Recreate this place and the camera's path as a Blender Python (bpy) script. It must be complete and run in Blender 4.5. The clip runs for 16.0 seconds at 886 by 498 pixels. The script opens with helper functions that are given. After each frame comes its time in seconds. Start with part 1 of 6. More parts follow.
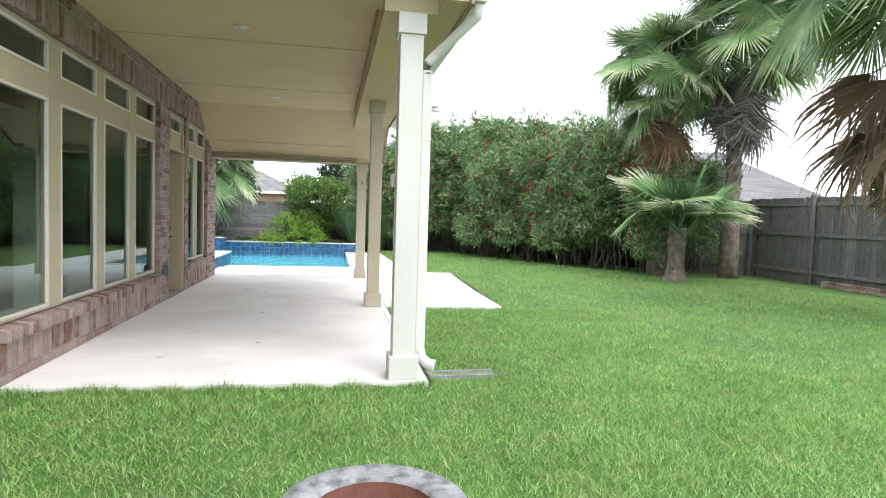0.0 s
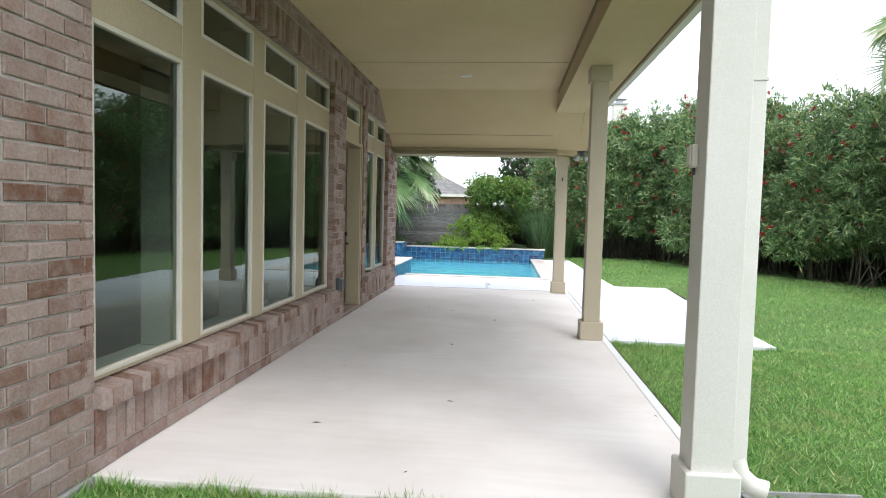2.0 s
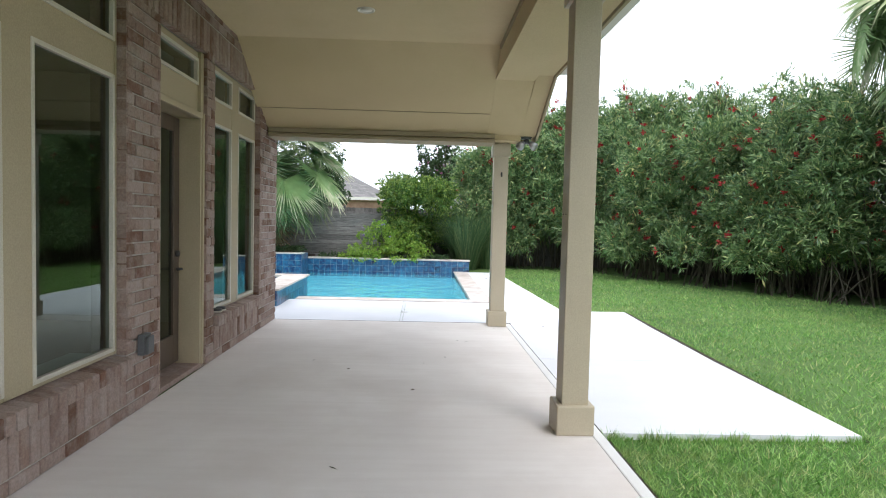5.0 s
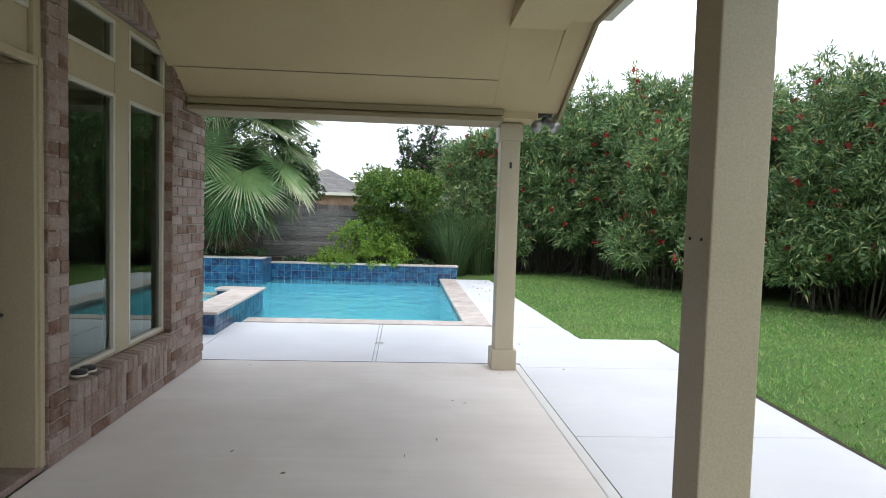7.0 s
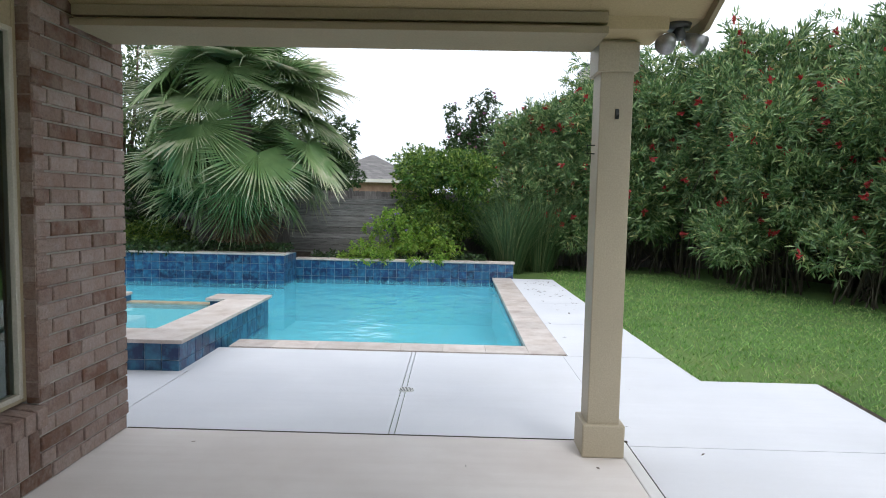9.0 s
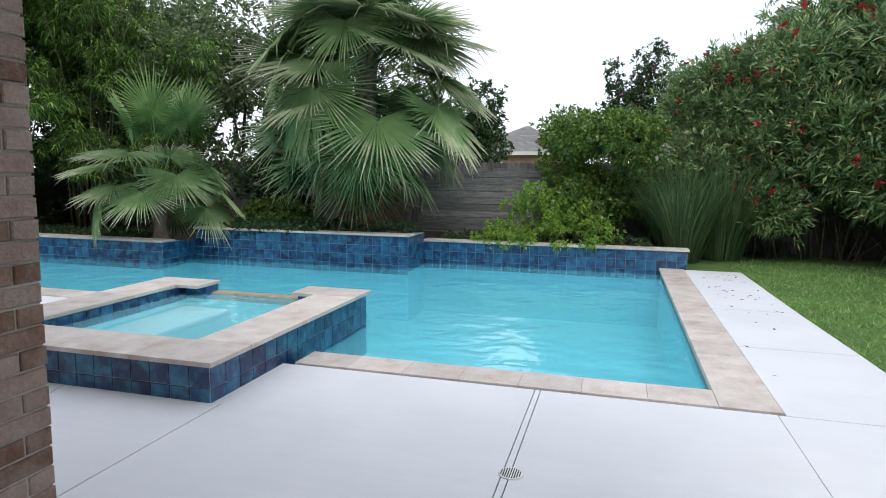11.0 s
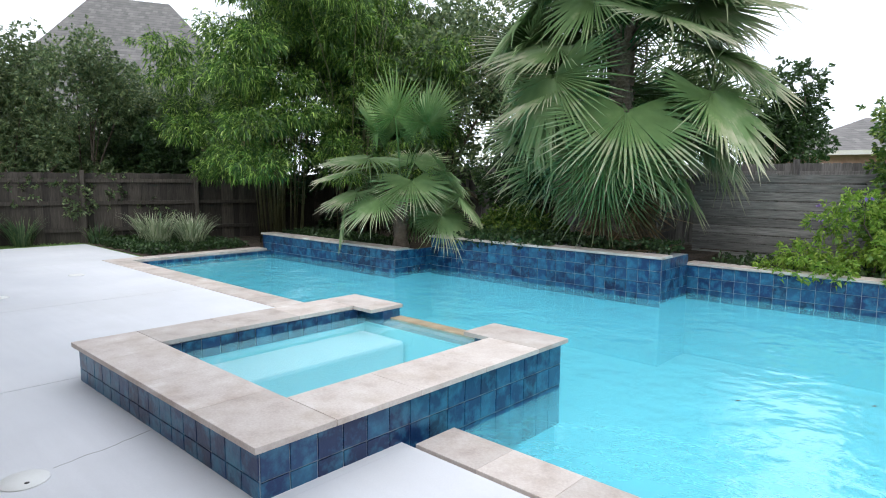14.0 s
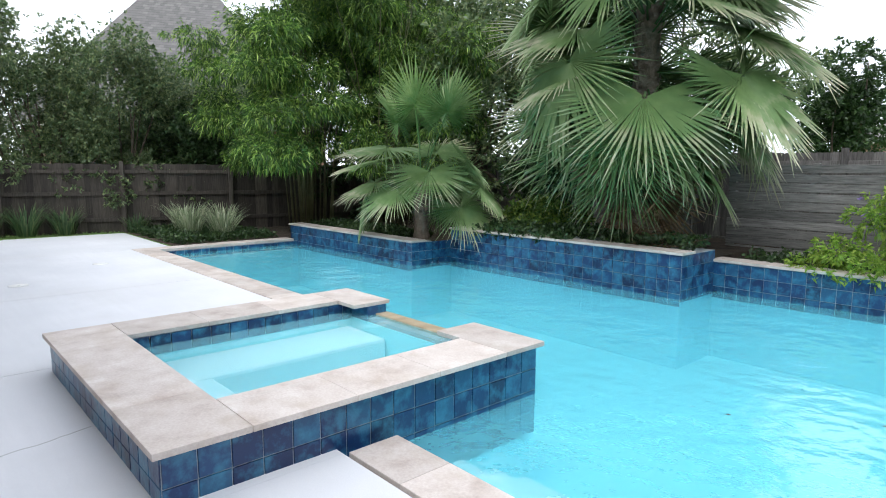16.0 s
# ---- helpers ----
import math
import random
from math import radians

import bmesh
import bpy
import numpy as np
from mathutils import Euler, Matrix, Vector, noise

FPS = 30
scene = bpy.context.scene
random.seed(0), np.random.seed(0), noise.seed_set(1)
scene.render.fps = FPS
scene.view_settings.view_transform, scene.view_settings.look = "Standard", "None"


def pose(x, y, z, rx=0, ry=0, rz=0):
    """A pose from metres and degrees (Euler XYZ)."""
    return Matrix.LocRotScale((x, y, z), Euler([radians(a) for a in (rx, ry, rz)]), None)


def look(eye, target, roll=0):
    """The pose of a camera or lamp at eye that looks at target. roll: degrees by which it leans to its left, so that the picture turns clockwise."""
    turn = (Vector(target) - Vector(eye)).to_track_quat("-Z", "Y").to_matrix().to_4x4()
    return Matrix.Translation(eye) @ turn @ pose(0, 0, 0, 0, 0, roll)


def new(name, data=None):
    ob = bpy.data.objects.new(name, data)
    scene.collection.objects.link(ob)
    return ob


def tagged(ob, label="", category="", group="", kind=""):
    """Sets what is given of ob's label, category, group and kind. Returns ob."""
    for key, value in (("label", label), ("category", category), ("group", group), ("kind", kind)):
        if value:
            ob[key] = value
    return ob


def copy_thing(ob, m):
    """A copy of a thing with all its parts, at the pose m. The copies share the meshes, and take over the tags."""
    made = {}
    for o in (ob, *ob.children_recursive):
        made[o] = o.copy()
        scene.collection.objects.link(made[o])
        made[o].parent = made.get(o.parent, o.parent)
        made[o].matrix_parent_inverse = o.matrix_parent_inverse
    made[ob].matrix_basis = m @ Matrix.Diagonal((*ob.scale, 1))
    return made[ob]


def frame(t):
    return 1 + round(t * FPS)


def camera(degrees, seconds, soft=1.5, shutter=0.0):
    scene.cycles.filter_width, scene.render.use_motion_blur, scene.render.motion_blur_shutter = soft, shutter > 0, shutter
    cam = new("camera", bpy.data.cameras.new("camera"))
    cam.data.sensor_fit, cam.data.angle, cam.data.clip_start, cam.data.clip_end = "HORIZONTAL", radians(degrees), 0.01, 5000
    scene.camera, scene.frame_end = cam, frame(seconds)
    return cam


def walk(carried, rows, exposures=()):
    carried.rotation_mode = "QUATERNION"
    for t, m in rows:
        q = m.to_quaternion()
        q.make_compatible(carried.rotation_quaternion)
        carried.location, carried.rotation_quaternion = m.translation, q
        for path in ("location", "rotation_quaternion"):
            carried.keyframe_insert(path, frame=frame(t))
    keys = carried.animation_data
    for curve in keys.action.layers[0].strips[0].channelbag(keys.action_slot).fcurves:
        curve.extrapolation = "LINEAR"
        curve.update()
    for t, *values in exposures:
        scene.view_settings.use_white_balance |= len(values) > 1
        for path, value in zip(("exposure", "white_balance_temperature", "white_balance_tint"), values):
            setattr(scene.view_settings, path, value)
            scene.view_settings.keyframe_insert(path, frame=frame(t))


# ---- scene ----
cam = camera(71.8, 16.0, 1.0)
PATH = [
    (0, (-0.198, 0.366, 1.499), (0.161, 2.33, 1.392), 1.8),
    (0.5, (-0.224, 0.892, 1.481), (-0.181, 2.888, 1.369), 1.6),
    (1, (-0.281, 1.441, 1.471), (-0.419, 3.433, 1.357), 1.5),
    (1.5, (-0.443, 2.011, 1.485), (-0.641, 3.998, 1.37), 1.5),
    (2, (-0.578, 2.558, 1.482), (-0.776, 4.545, 1.368), 1.5),
    (2.5, (-0.616, 3.052, 1.499), (-0.813, 5.039, 1.386), 1.5),
    (3, (-0.688, 3.541, 1.517), (-0.881, 5.529, 1.405), 1.5),
    (3.5, (-0.664, 4.038, 1.516), (-0.857, 6.026, 1.409), 1.4),
    (4, (-0.644, 4.46, 1.536), (-0.767, 6.453, 1.429), 1.4),
    (4.5, (-0.644, 4.978, 1.548), (-0.648, 6.975, 1.442), 1.4),
    (4.7, (-0.626, 5.201, 1.518), (-0.587, 7.199, 1.425), 1.3),
    (7, (-0.616, 7.705, 1.635), (-0.486, 9.698, 1.528), 1.7),
    (7.5, (-0.614, 8.304, 1.64), (-0.488, 10.297, 1.533), 1.6),
    (8, (-0.639, 8.923, 1.647), (-0.538, 10.917, 1.54), 1.6),
    (8.2, (-0.607, 9.165, 1.636), (-0.532, 11.161, 1.528), 1.5),
    (10.3, (-0.451, 11.563, 1.61), (-0.777, 13.521, 1.366), 0.7),
    (10.5, (-0.435, 11.748, 1.6), (-0.827, 13.694, 1.356), 0.6),
    (11, (-0.406, 12.146, 1.585), (-0.949, 14.056, 1.345), 0.6),
    (11.5, (-0.43, 12.528, 1.593), (-1.095, 14.399, 1.353), 0.4),
    (12, (-0.425, 12.853, 1.599), (-1.199, 14.682, 1.36), 0.6),
    (12.5, (-0.434, 13.143, 1.573), (-1.358, 14.901, 1.34), 0.5),
    (13, (-0.515, 13.474, 1.605), (-1.569, 15.156, 1.367), 0.6),
    (13.5, (-0.488, 13.772, 1.606), (-1.693, 15.351, 1.375), 0.6),
    (14, (-0.464, 14.065, 1.59), (-1.814, 15.522, 1.359), 0.4),
    (14.5, (-0.51, 14.346, 1.586), (-1.969, 15.693, 1.356), 0.3),
    (15, (-0.41, 14.502, 1.606), (-1.904, 15.813, 1.381), 0.3),
    (15.5, (-0.282, 14.627, 1.62), (-1.777, 15.935, 1.392), 0.3),
    (16, (-0.179, 14.702, 1.605), (-1.655, 16.025, 1.341), 0.3),
]
EXPOSURES = tuple((t, stops, 6280, 10) for t, stops in ((0, 1.27), (1.5, 1.03), (3.5, 0.96), (4.7, 0.92), (7, 0.54), (8.2, 0.4), (10.3, 0.23), (12, 0.27), (14.5, 0.56), (16, 0.6)))
walk(cam, [(t, look(eye, target, roll)) for t, eye, target, roll in PATH], EXPOSURES)
SKY, SUN = 1.08, 0.9

# ---- world and light ----
world = bpy.data.worlds.new("overcast_sky")
scene.world = world
world.use_nodes = True
wn, wl = world.node_tree.nodes, world.node_tree.links
sky = wn.new("ShaderNodeTexSky")
sky.sky_type, sky.sun_disc = "NISHITA", False
sky.sun_elevation, sky.sun_rotation = radians(58), radians(150)
sky_gain = wn.new("ShaderNodeVectorMath")
sky_gain.operation = "SCALE"
sky_gain.inputs["Scale"].default_value = 0.1
wl.new(sky.outputs[0], sky_gain.inputs[0])
cloud_co = wn.new("ShaderNodeTexCoord")
cloud = wn.new("ShaderNodeTexNoise")
cloud.inputs["Scale"].default_value, cloud.inputs["Detail"].default_value = 2.2, 6
wl.new(cloud_co.outputs["Generated"], cloud.inputs["Vector"])
cloud_ramp = wn.new("ShaderNodeValToRGB")
cloud_ramp.color_ramp.elements[0].position, cloud_ramp.color_ramp.elements[1].position = 0.35, 0.7
cloud_ramp.color_ramp.elements[0].color = (0.98, 1.03, 1.12, 1)
cloud_ramp.color_ramp.elements[1].color = (1.26, 1.3, 1.36, 1)
wl.new(cloud.outputs["Fac"], cloud_ramp.inputs[0])
cover = wn.new("ShaderNodeMix")
cover.data_type = "RGBA"
cover.inputs["Factor"].default_value = 0.9
wl.new(sky_gain.outputs[0], cover.inputs[6])
wl.new(cloud_ramp.outputs[0], cover.inputs[7])
wl.new(cover.outputs[2], wn["Background"].inputs["Color"])
wn["Background"].inputs["Strength"].default_value = SKY
sun = new("sun", bpy.data.lights.new("sun", "SUN"))
sun.data.energy, sun.data.angle, sun.data.color = SUN, radians(25), (1, 0.96, 0.9)
sun.matrix_world = look((6, -10, 20), (0, 2, 0))


# ---- materials ----
def nodes_of(name):
    m = bpy.data.materials.new(name)
    m.use_nodes = True
    nt = m.node_tree
    return m, nt.nodes, nt.links, nt.nodes["Principled BSDF"]


def noise_node(n, l, vec, scale, detail=4, rough=0.55):
    t = n.new("ShaderNodeTexNoise")
    t.inputs["Scale"].default_value, t.inputs["Detail"].default_value, t.inputs["Roughness"].default_value = scale, detail, rough
    l.new(vec, t.inputs["Vector"])
    return t.outputs["Fac"]


def ramp_node(n, l, fac, stops):
    r = n.new("ShaderNodeValToRGB")
    e = r.color_ramp.elements
    while len(e) < len(stops):
        e.new(0.5)
    for s, (p, c) in zip(e, stops):
        s.position, s.color = p, (*c, 1)
    l.new(fac, r.inputs[0])
    return r.outputs[0]


def mix_node(n, l, fac, a, b, mode="MIX"):
    m = n.new("ShaderNodeMix")
    m.data_type, m.blend_type = "RGBA", mode
    for sock, v in ((m.inputs["Factor"], fac), (m.inputs[6], a), (m.inputs[7], b)):
        if isinstance(v, (int, float)):
            sock.default_value = v
        elif isinstance(v, tuple):
            sock.default_value = (*v, 1)
        else:
            l.new(v, sock)
    return m.outputs[2]


def math_node(n, l, op, a, b):
    m = n.new("ShaderNodeMath")
    m.operation = op
    for sock, v in ((m.inputs[0], a), (m.inputs[1], b)):
        if isinstance(v, (int, float)):
            sock.default_value = v
        else:
            l.new(v, sock)
    return m.outputs[0]


def bump_node(n, l, p, height, strength, distance):
    b = n.new("ShaderNodeBump")
    b.inputs["Strength"].default_value, b.inputs["Distance"].default_value = strength, distance
    l.new(height, b.inputs["Height"])
    l.new(b.outputs[0], p.inputs["Normal"])


def world_co(n):
    return n.new("ShaderNodeNewGeometry").outputs["Position"]


def piece_random(n, l):
    """A random number for each piece, whether an object of its own or an island of a joined mesh."""
    a = n.new("ShaderNodeObjectInfo").outputs["Random"]
    b = n.new("ShaderNodeNewGeometry").outputs["Random Per Island"]
    return math_node(n, l, "FRACT", math_node(n, l, "ADD", a, b), 0)


def surface(name, stops, scale=3, fine=60, rough=0.7, bump=0.3, dist=0.003, stain=None, stain_scale=0.8, vary=0.0, metallic=0.0, brushed=None, matt=False):
    """A weathered surface: large mottling, fine grain, optional stains and a shade of its own for each piece."""
    m, n, l, p = nodes_of(name)
    co = world_co(n)
    big, small = noise_node(n, l, co, scale), noise_node(n, l, co, fine, 3)
    col = ramp_node(n, l, big, stops)
    col = mix_node(n, l, 0.18, col, ramp_node(n, l, small, ((0.3, (0.25, 0.25, 0.25)), (0.7, (0.8, 0.8, 0.8)))), "OVERLAY")
    if brushed:
        mp = n.new("ShaderNodeMapping")
        mp.inputs["Scale"].default_value = (0.5, 7.0, 1.0)
        l.new(co, mp.inputs["Vector"])
        sweep = ramp_node(n, l, noise_node(n, l, mp.outputs[0], 2.2, 6, 0.6), ((0.42, (0, 0, 0)), (0.62, (1, 1, 1))))
        col = mix_node(n, l, math_node(n, l, "MULTIPLY", sweep, 0.16), col, brushed)
    if stain:
        s = noise_node(n, l, co, stain_scale, 6, 0.65)
        f = ramp_node(n, l, s, ((0.5, (0, 0, 0)), (0.72, (1, 1, 1))))
        col = mix_node(n, l, math_node(n, l, "MULTIPLY", f, 0.5), col, stain)
    if vary:
        hsv = n.new("ShaderNodeHueSaturation")
        r = piece_random(n, l)
        l.new(math_node(n, l, "ADD", math_node(n, l, "MULTIPLY", r, 2 * vary), 1 - vary), hsv.inputs["Value"])
        l.new(col, hsv.inputs["Color"])
        col = hsv.outputs[0]
    l.new(col, p.inputs["Base Color"])
    p.inputs["Roughness"].default_value, p.inputs["Metallic"].default_value = 0.95 if matt else rough, metallic
    if matt:
        p.inputs["Specular IOR Level"].default_value = 0.2
    bump_node(n, l, p, small, bump, dist)
    return m


def brick_material(name, tint=1.0):
    m, n, l, p = nodes_of(name)
    co = world_co(n)
    r = piece_random(n, l)
    base = ramp_node(n, l, r, ((0.0, (0.205, 0.13, 0.105)), (0.22, (0.31, 0.225, 0.19)), (0.45, (0.235, 0.155, 0.125)), (0.62, (0.35, 0.27, 0.235)), (0.78, (0.26, 0.17, 0.135)), (0.84, (0.17, 0.085, 0.055)), (1.0, (0.14, 0.07, 0.042))))
    wash = noise_node(n, l, co, 9, 5, 0.65)
    f = math_node(n, l, "MULTIPLY", ramp_node(n, l, wash, ((0.42, (0, 0, 0)), (0.62, (1, 1, 1)))), 0.32)
    col = mix_node(n, l, f, base, (0.42, 0.37, 0.34))
    pit = noise_node(n, l, co, 55, 5, 0.7)
    col = mix_node(n, l, 0.35, col, ramp_node(n, l, pit, ((0.3, (0.2, 0.18, 0.17)), (0.65, (0.75, 0.75, 0.75)))), "OVERLAY")
    l.new(col, p.inputs["Base Color"])
    p.inputs["Roughness"].default_value = 0.9
    bump_node(n, l, p, pit, 0.9, 0.010)
    return m


def tile_material(name):
    m, n, l, p = nodes_of(name)
    co = world_co(n)
    r = piece_random(n, l)
    base = ramp_node(n, l, r, ((0.0, (0.006, 0.016, 0.06)), (0.35, (0.009, 0.034, 0.115)), (0.7, (0.012, 0.055, 0.15)), (1.0, (0.022, 0.10, 0.20))))
    cloudy = noise_node(n, l, co, 9, 5, 0.6)
    col = mix_node(n, l, math_node(n, l, "MULTIPLY", ramp_node(n, l, cloudy, ((0.44, (0, 0, 0)), (0.64, (1, 1, 1)))), 0.62), base, (0.05, 0.23, 0.36))
    l.new(col, p.inputs["Base Color"])
    p.inputs["Roughness"].default_value = 0.28
    bump_node(n, l, p, noise_node(n, l, co, 22, 3), 0.25, 0.01)
    return m


def leaf_material(name, stops, rough=0.5, trans=0.35, dry=None):
    m, n, l, p = nodes_of(name)
    r = n.new("ShaderNodeNewGeometry").outputs["Random Per Island"]
    col = ramp_node(n, l, r, stops)
    patch = noise_node(n, l, world_co(n), 1.3, 3)
    if dry:
        thin = ramp_node(n, l, noise_node(n, l, world_co(n), 4.5, 5, 0.6), ((0.5, (0, 0, 0)), (0.75, (1, 1, 1))))
        col = mix_node(n, l, math_node(n, l, "MULTIPLY", thin, 0.65), col, dry)
    hsv = n.new("ShaderNodeHueSaturation")
    l.new(math_node(n, l, "ADD", math_node(n, l, "MULTIPLY", patch, 0.7), 0.65), hsv.inputs["Value"])
    l.new(col, hsv.inputs["Color"])
    l.new(hsv.outputs[0], p.inputs["Base Color"])
    p.inputs["Roughness"].default_value = rough
    tr = n.new("ShaderNodeBsdfTranslucent")
    l.new(hsv.outputs[0], tr.inputs["Color"])
    mx = n.new("ShaderNodeMixShader")
    mx.inputs[0].default_value = trans
    l.new(p.outputs[0], mx.inputs[1])
    l.new(tr.outputs[0], mx.inputs[2])
    l.new(mx.outputs[0], n["Material Output"].inputs["Surface"])
    return m


def pane_material(name, tint, ior, bump=0.0, milk=None, cloudy=0.5, sheen=(1, 1, 1)):
    m, n, l, p = nodes_of(name)
    n.remove(p)
    tr, gl, fr, mx = n.new("ShaderNodeBsdfTransparent"), n.new("ShaderNodeBsdfGlossy"), n.new("ShaderNodeFresnel"), n.new("ShaderNodeMixShader")
    tr.inputs["Color"].default_value = (*tint, 1)
    gl.inputs["Roughness"].default_value = 0.0
    gl.inputs["Color"].default_value = (*sheen, 1)
    fr.inputs["IOR"].default_value = ior
    l.new(fr.outputs[0], mx.inputs[0])
    body = tr.outputs[0]
    if milk:
        df, body_mix = n.new("ShaderNodeBsdfDiffuse"), n.new("ShaderNodeMixShader")
        df.inputs["Color"].default_value = (*milk, 1)
        body_mix.inputs[0].default_value = cloudy
        l.new(body, body_mix.inputs[1])
        l.new(df.outputs[0], body_mix.inputs[2])
        body = body_mix.outputs[0]
    l.new(body, mx.inputs[1])
    l.new(gl.outputs[0], mx.inputs[2])
    l.new(mx.outputs[0], n["Material Output"].inputs["Surface"])
    if bump:
        b = n.new("ShaderNodeBump")
        b.inputs["Strength"].default_value, b.inputs["Distance"].default_value = bump, 0.05
        co = world_co(n)
        h = math_node(n, l, "ADD", noise_node(n, l, co, 2.2, 2), math_node(n, l, "MULTIPLY", noise_node(n, l, co, 8, 2), 0.25))
        l.new(h, b.inputs["Height"])
        for s in (gl, fr):
            l.new(b.outputs[0], s.inputs["Normal"])
    return m


def wood_material(name, dark, light, vary=0.25, along="Z"):
    m, n, l, p = nodes_of(name)
    co = world_co(n)
    mp = n.new("ShaderNodeMapping")
    mp.inputs["Scale"].default_value = {"Z": (14, 14, 1.2), "H": (1.2, 1.2, 14)}[along]
    l.new(co, mp.inputs["Vector"])
    g = noise_node(n, l, mp.outputs[0], 3, 6, 0.7)
    col = ramp_node(n, l, g, ((0.3, dark), (0.7, light)))
    st = noise_node(n, l, co, 1.1, 5, 0.6)
    col = mix_node(n, l, math_node(n, l, "MULTIPLY", st, 0.55), col, dark)
    hsv = n.new("ShaderNodeHueSaturation")
    l.new(math_node(n, l, "ADD", math_node(n, l, "MULTIPLY", piece_random(n, l), 2 * vary), 1 - vary), hsv.inputs["Value"])
    l.new(col, hsv.inputs["Color"])
    l.new(hsv.outputs[0], p.inputs["Base Color"])
    p.inputs["Roughness"].default_value = 0.85
    bump_node(n, l, p, g, 0.5, 0.006)
    return m


def shingle_material(name):
    """Asphalt shingles in courses with staggered tabs of varied grey."""
    m, n, l, p = nodes_of(name)
    sep = n.new("ShaderNodeSeparateXYZ")
    l.new(world_co(n), sep.inputs[0])
    row = math_node(n, l, "MULTIPLY", sep.outputs["Z"], 8.5)
    step = math_node(n, l, "FLOOR", row, 0)
    along = math_node(n, l, "ADD", math_node(n, l, "ADD", sep.outputs["X"], sep.outputs["Y"]), math_node(n, l, "MULTIPLY", step, 0.37))
    cmb = n.new("ShaderNodeCombineXYZ")
    l.new(math_node(n, l, "FLOOR", math_node(n, l, "MULTIPLY", along, 4.2), 0), cmb.inputs[0])
    l.new(step, cmb.inputs[1])
    wn_ = n.new("ShaderNodeTexWhiteNoise")
    l.new(cmb.outputs[0], wn_.inputs["Vector"])
    col = ramp_node(n, l, wn_.outputs["Value"], ((0.0, (0.15, 0.145, 0.14)), (0.6, (0.185, 0.175, 0.17)), (1.0, (0.225, 0.215, 0.205))))
    edge = ramp_node(n, l, math_node(n, l, "FRACT", row, 0), ((0.0, (0.45, 0.45, 0.45)), (0.16, (1, 1, 1))))
    col = mix_node(n, l, 1.0, col, edge, "MULTIPLY")
    l.new(col, p.inputs["Base Color"])
    p.inputs["Roughness"].default_value = 0.95
    bump_node(n, l, p, math_node(n, l, "FRACT", row, 0), 0.5, 0.02)
    return m


M_BRICK = brick_material("brown_brick")
M_MORTAR = surface("mortar", ((0.3, (0.36, 0.33, 0.30)), (0.7, (0.46, 0.42, 0.38))), 6, 90, 0.95)
M_CONCRETE = surface("patio_concrete", ((0.32, (0.66, 0.61, 0.575)), (0.66, (0.745, 0.70, 0.665))), 1.2, 140, 0.72, 0.18, 0.002, (0.58, 0.52, 0.475), 0.9, brushed=(0.56, 0.50, 0.455), matt=True)
M_CURB = surface("edge_concrete", ((0.3, (0.66, 0.65, 0.64)), (0.7, (0.73, 0.72, 0.71))), 1.5, 150, 0.8, 0.2, 0.002, (0.5, 0.48, 0.46), 1.5)
M_SOIL = surface("dark_soil", ((0.3, (0.03, 0.025, 0.018)), (0.7, (0.07, 0.055, 0.035))), 12, 120, 0.95, 0.6, 0.01)
M_DECK = surface("pale_deck_concrete", ((0.3, (0.635, 0.645, 0.68)), (0.7, (0.72, 0.725, 0.755))), 0.9, 180, 0.8, 0.2, 0.002, (0.60, 0.60, 0.61), 0.5, brushed=(0.61, 0.615, 0.635))
M_FOOTING = surface("footing_concrete", ((0.3, (0.20, 0.20, 0.20)), (0.7, (0.32, 0.315, 0.31))), 6, 90, 0.9, 0.5, 0.006, (0.13, 0.12, 0.11), 4)
M_CREAM = surface("cream_paint", ((0.3, (0.475, 0.385, 0.235)), (0.7, (0.51, 0.415, 0.255))), 1.5, 120, 0.55, 0.08, 0.002, (0.44, 0.35, 0.205), 0.7, matt=True)
# One column paint in two copies: sky-lit tone first, shaded tan tone second.
M_COLUMN_LIT = surface("column_paint_lit", ((0.3, (0.61, 0.59, 0.545)), (0.7, (0.65, 0.63, 0.58))), 1.5, 120, 0.5, 0.04, 0.001, (0.56, 0.525, 0.46), 1.1)
M_COLUMN_SHADED = surface("column_paint_shaded", ((0.3, (0.41, 0.355, 0.255)), (0.7, (0.445, 0.385, 0.28))), 1.5, 120, 0.5, 0.05, 0.001, (0.37, 0.315, 0.22), 1.1)
M_CREAM_DARK = surface("tan_paint", ((0.3, (0.30, 0.25, 0.165)), (0.7, (0.335, 0.28, 0.185))), 1.5, 120, 0.55, 0.08, 0.002, matt=True)
M_WHITE = surface("white_vinyl", ((0.3, (0.52, 0.485, 0.41)), (0.7, (0.58, 0.545, 0.465))), 2, 100, 0.4, 0.04, 0.001)
M_TRIM = surface("window_trim_paint", ((0.3, (0.385, 0.32, 0.21)), (0.7, (0.42, 0.35, 0.235))), 2, 100, 0.5, 0.05, 0.001)
M_TILE = tile_material("glazed_blue_tile")
M_GROUT = surface("pale_grout", ((0.3, (0.27, 0.30, 0.33)), (0.7, (0.38, 0.40, 0.42))), 8, 90, 0.9)
M_TRAV = surface("travertine", ((0.25, (0.43, 0.355, 0.315)), (0.45, (0.555, 0.485, 0.445)), (0.6, (0.60, 0.535, 0.495)), (0.78, (0.68, 0.635, 0.60))), 5, 70, 0.6, 0.4, 0.004, (0.40, 0.31, 0.23), 3, 0.10)
M_PLASTER = surface("pool_plaster", ((0.3, (0.25, 0.71, 0.83)), (0.7, (0.30, 0.77, 0.88))), 0.6, 30, 0.8, 0.05, 0.002)
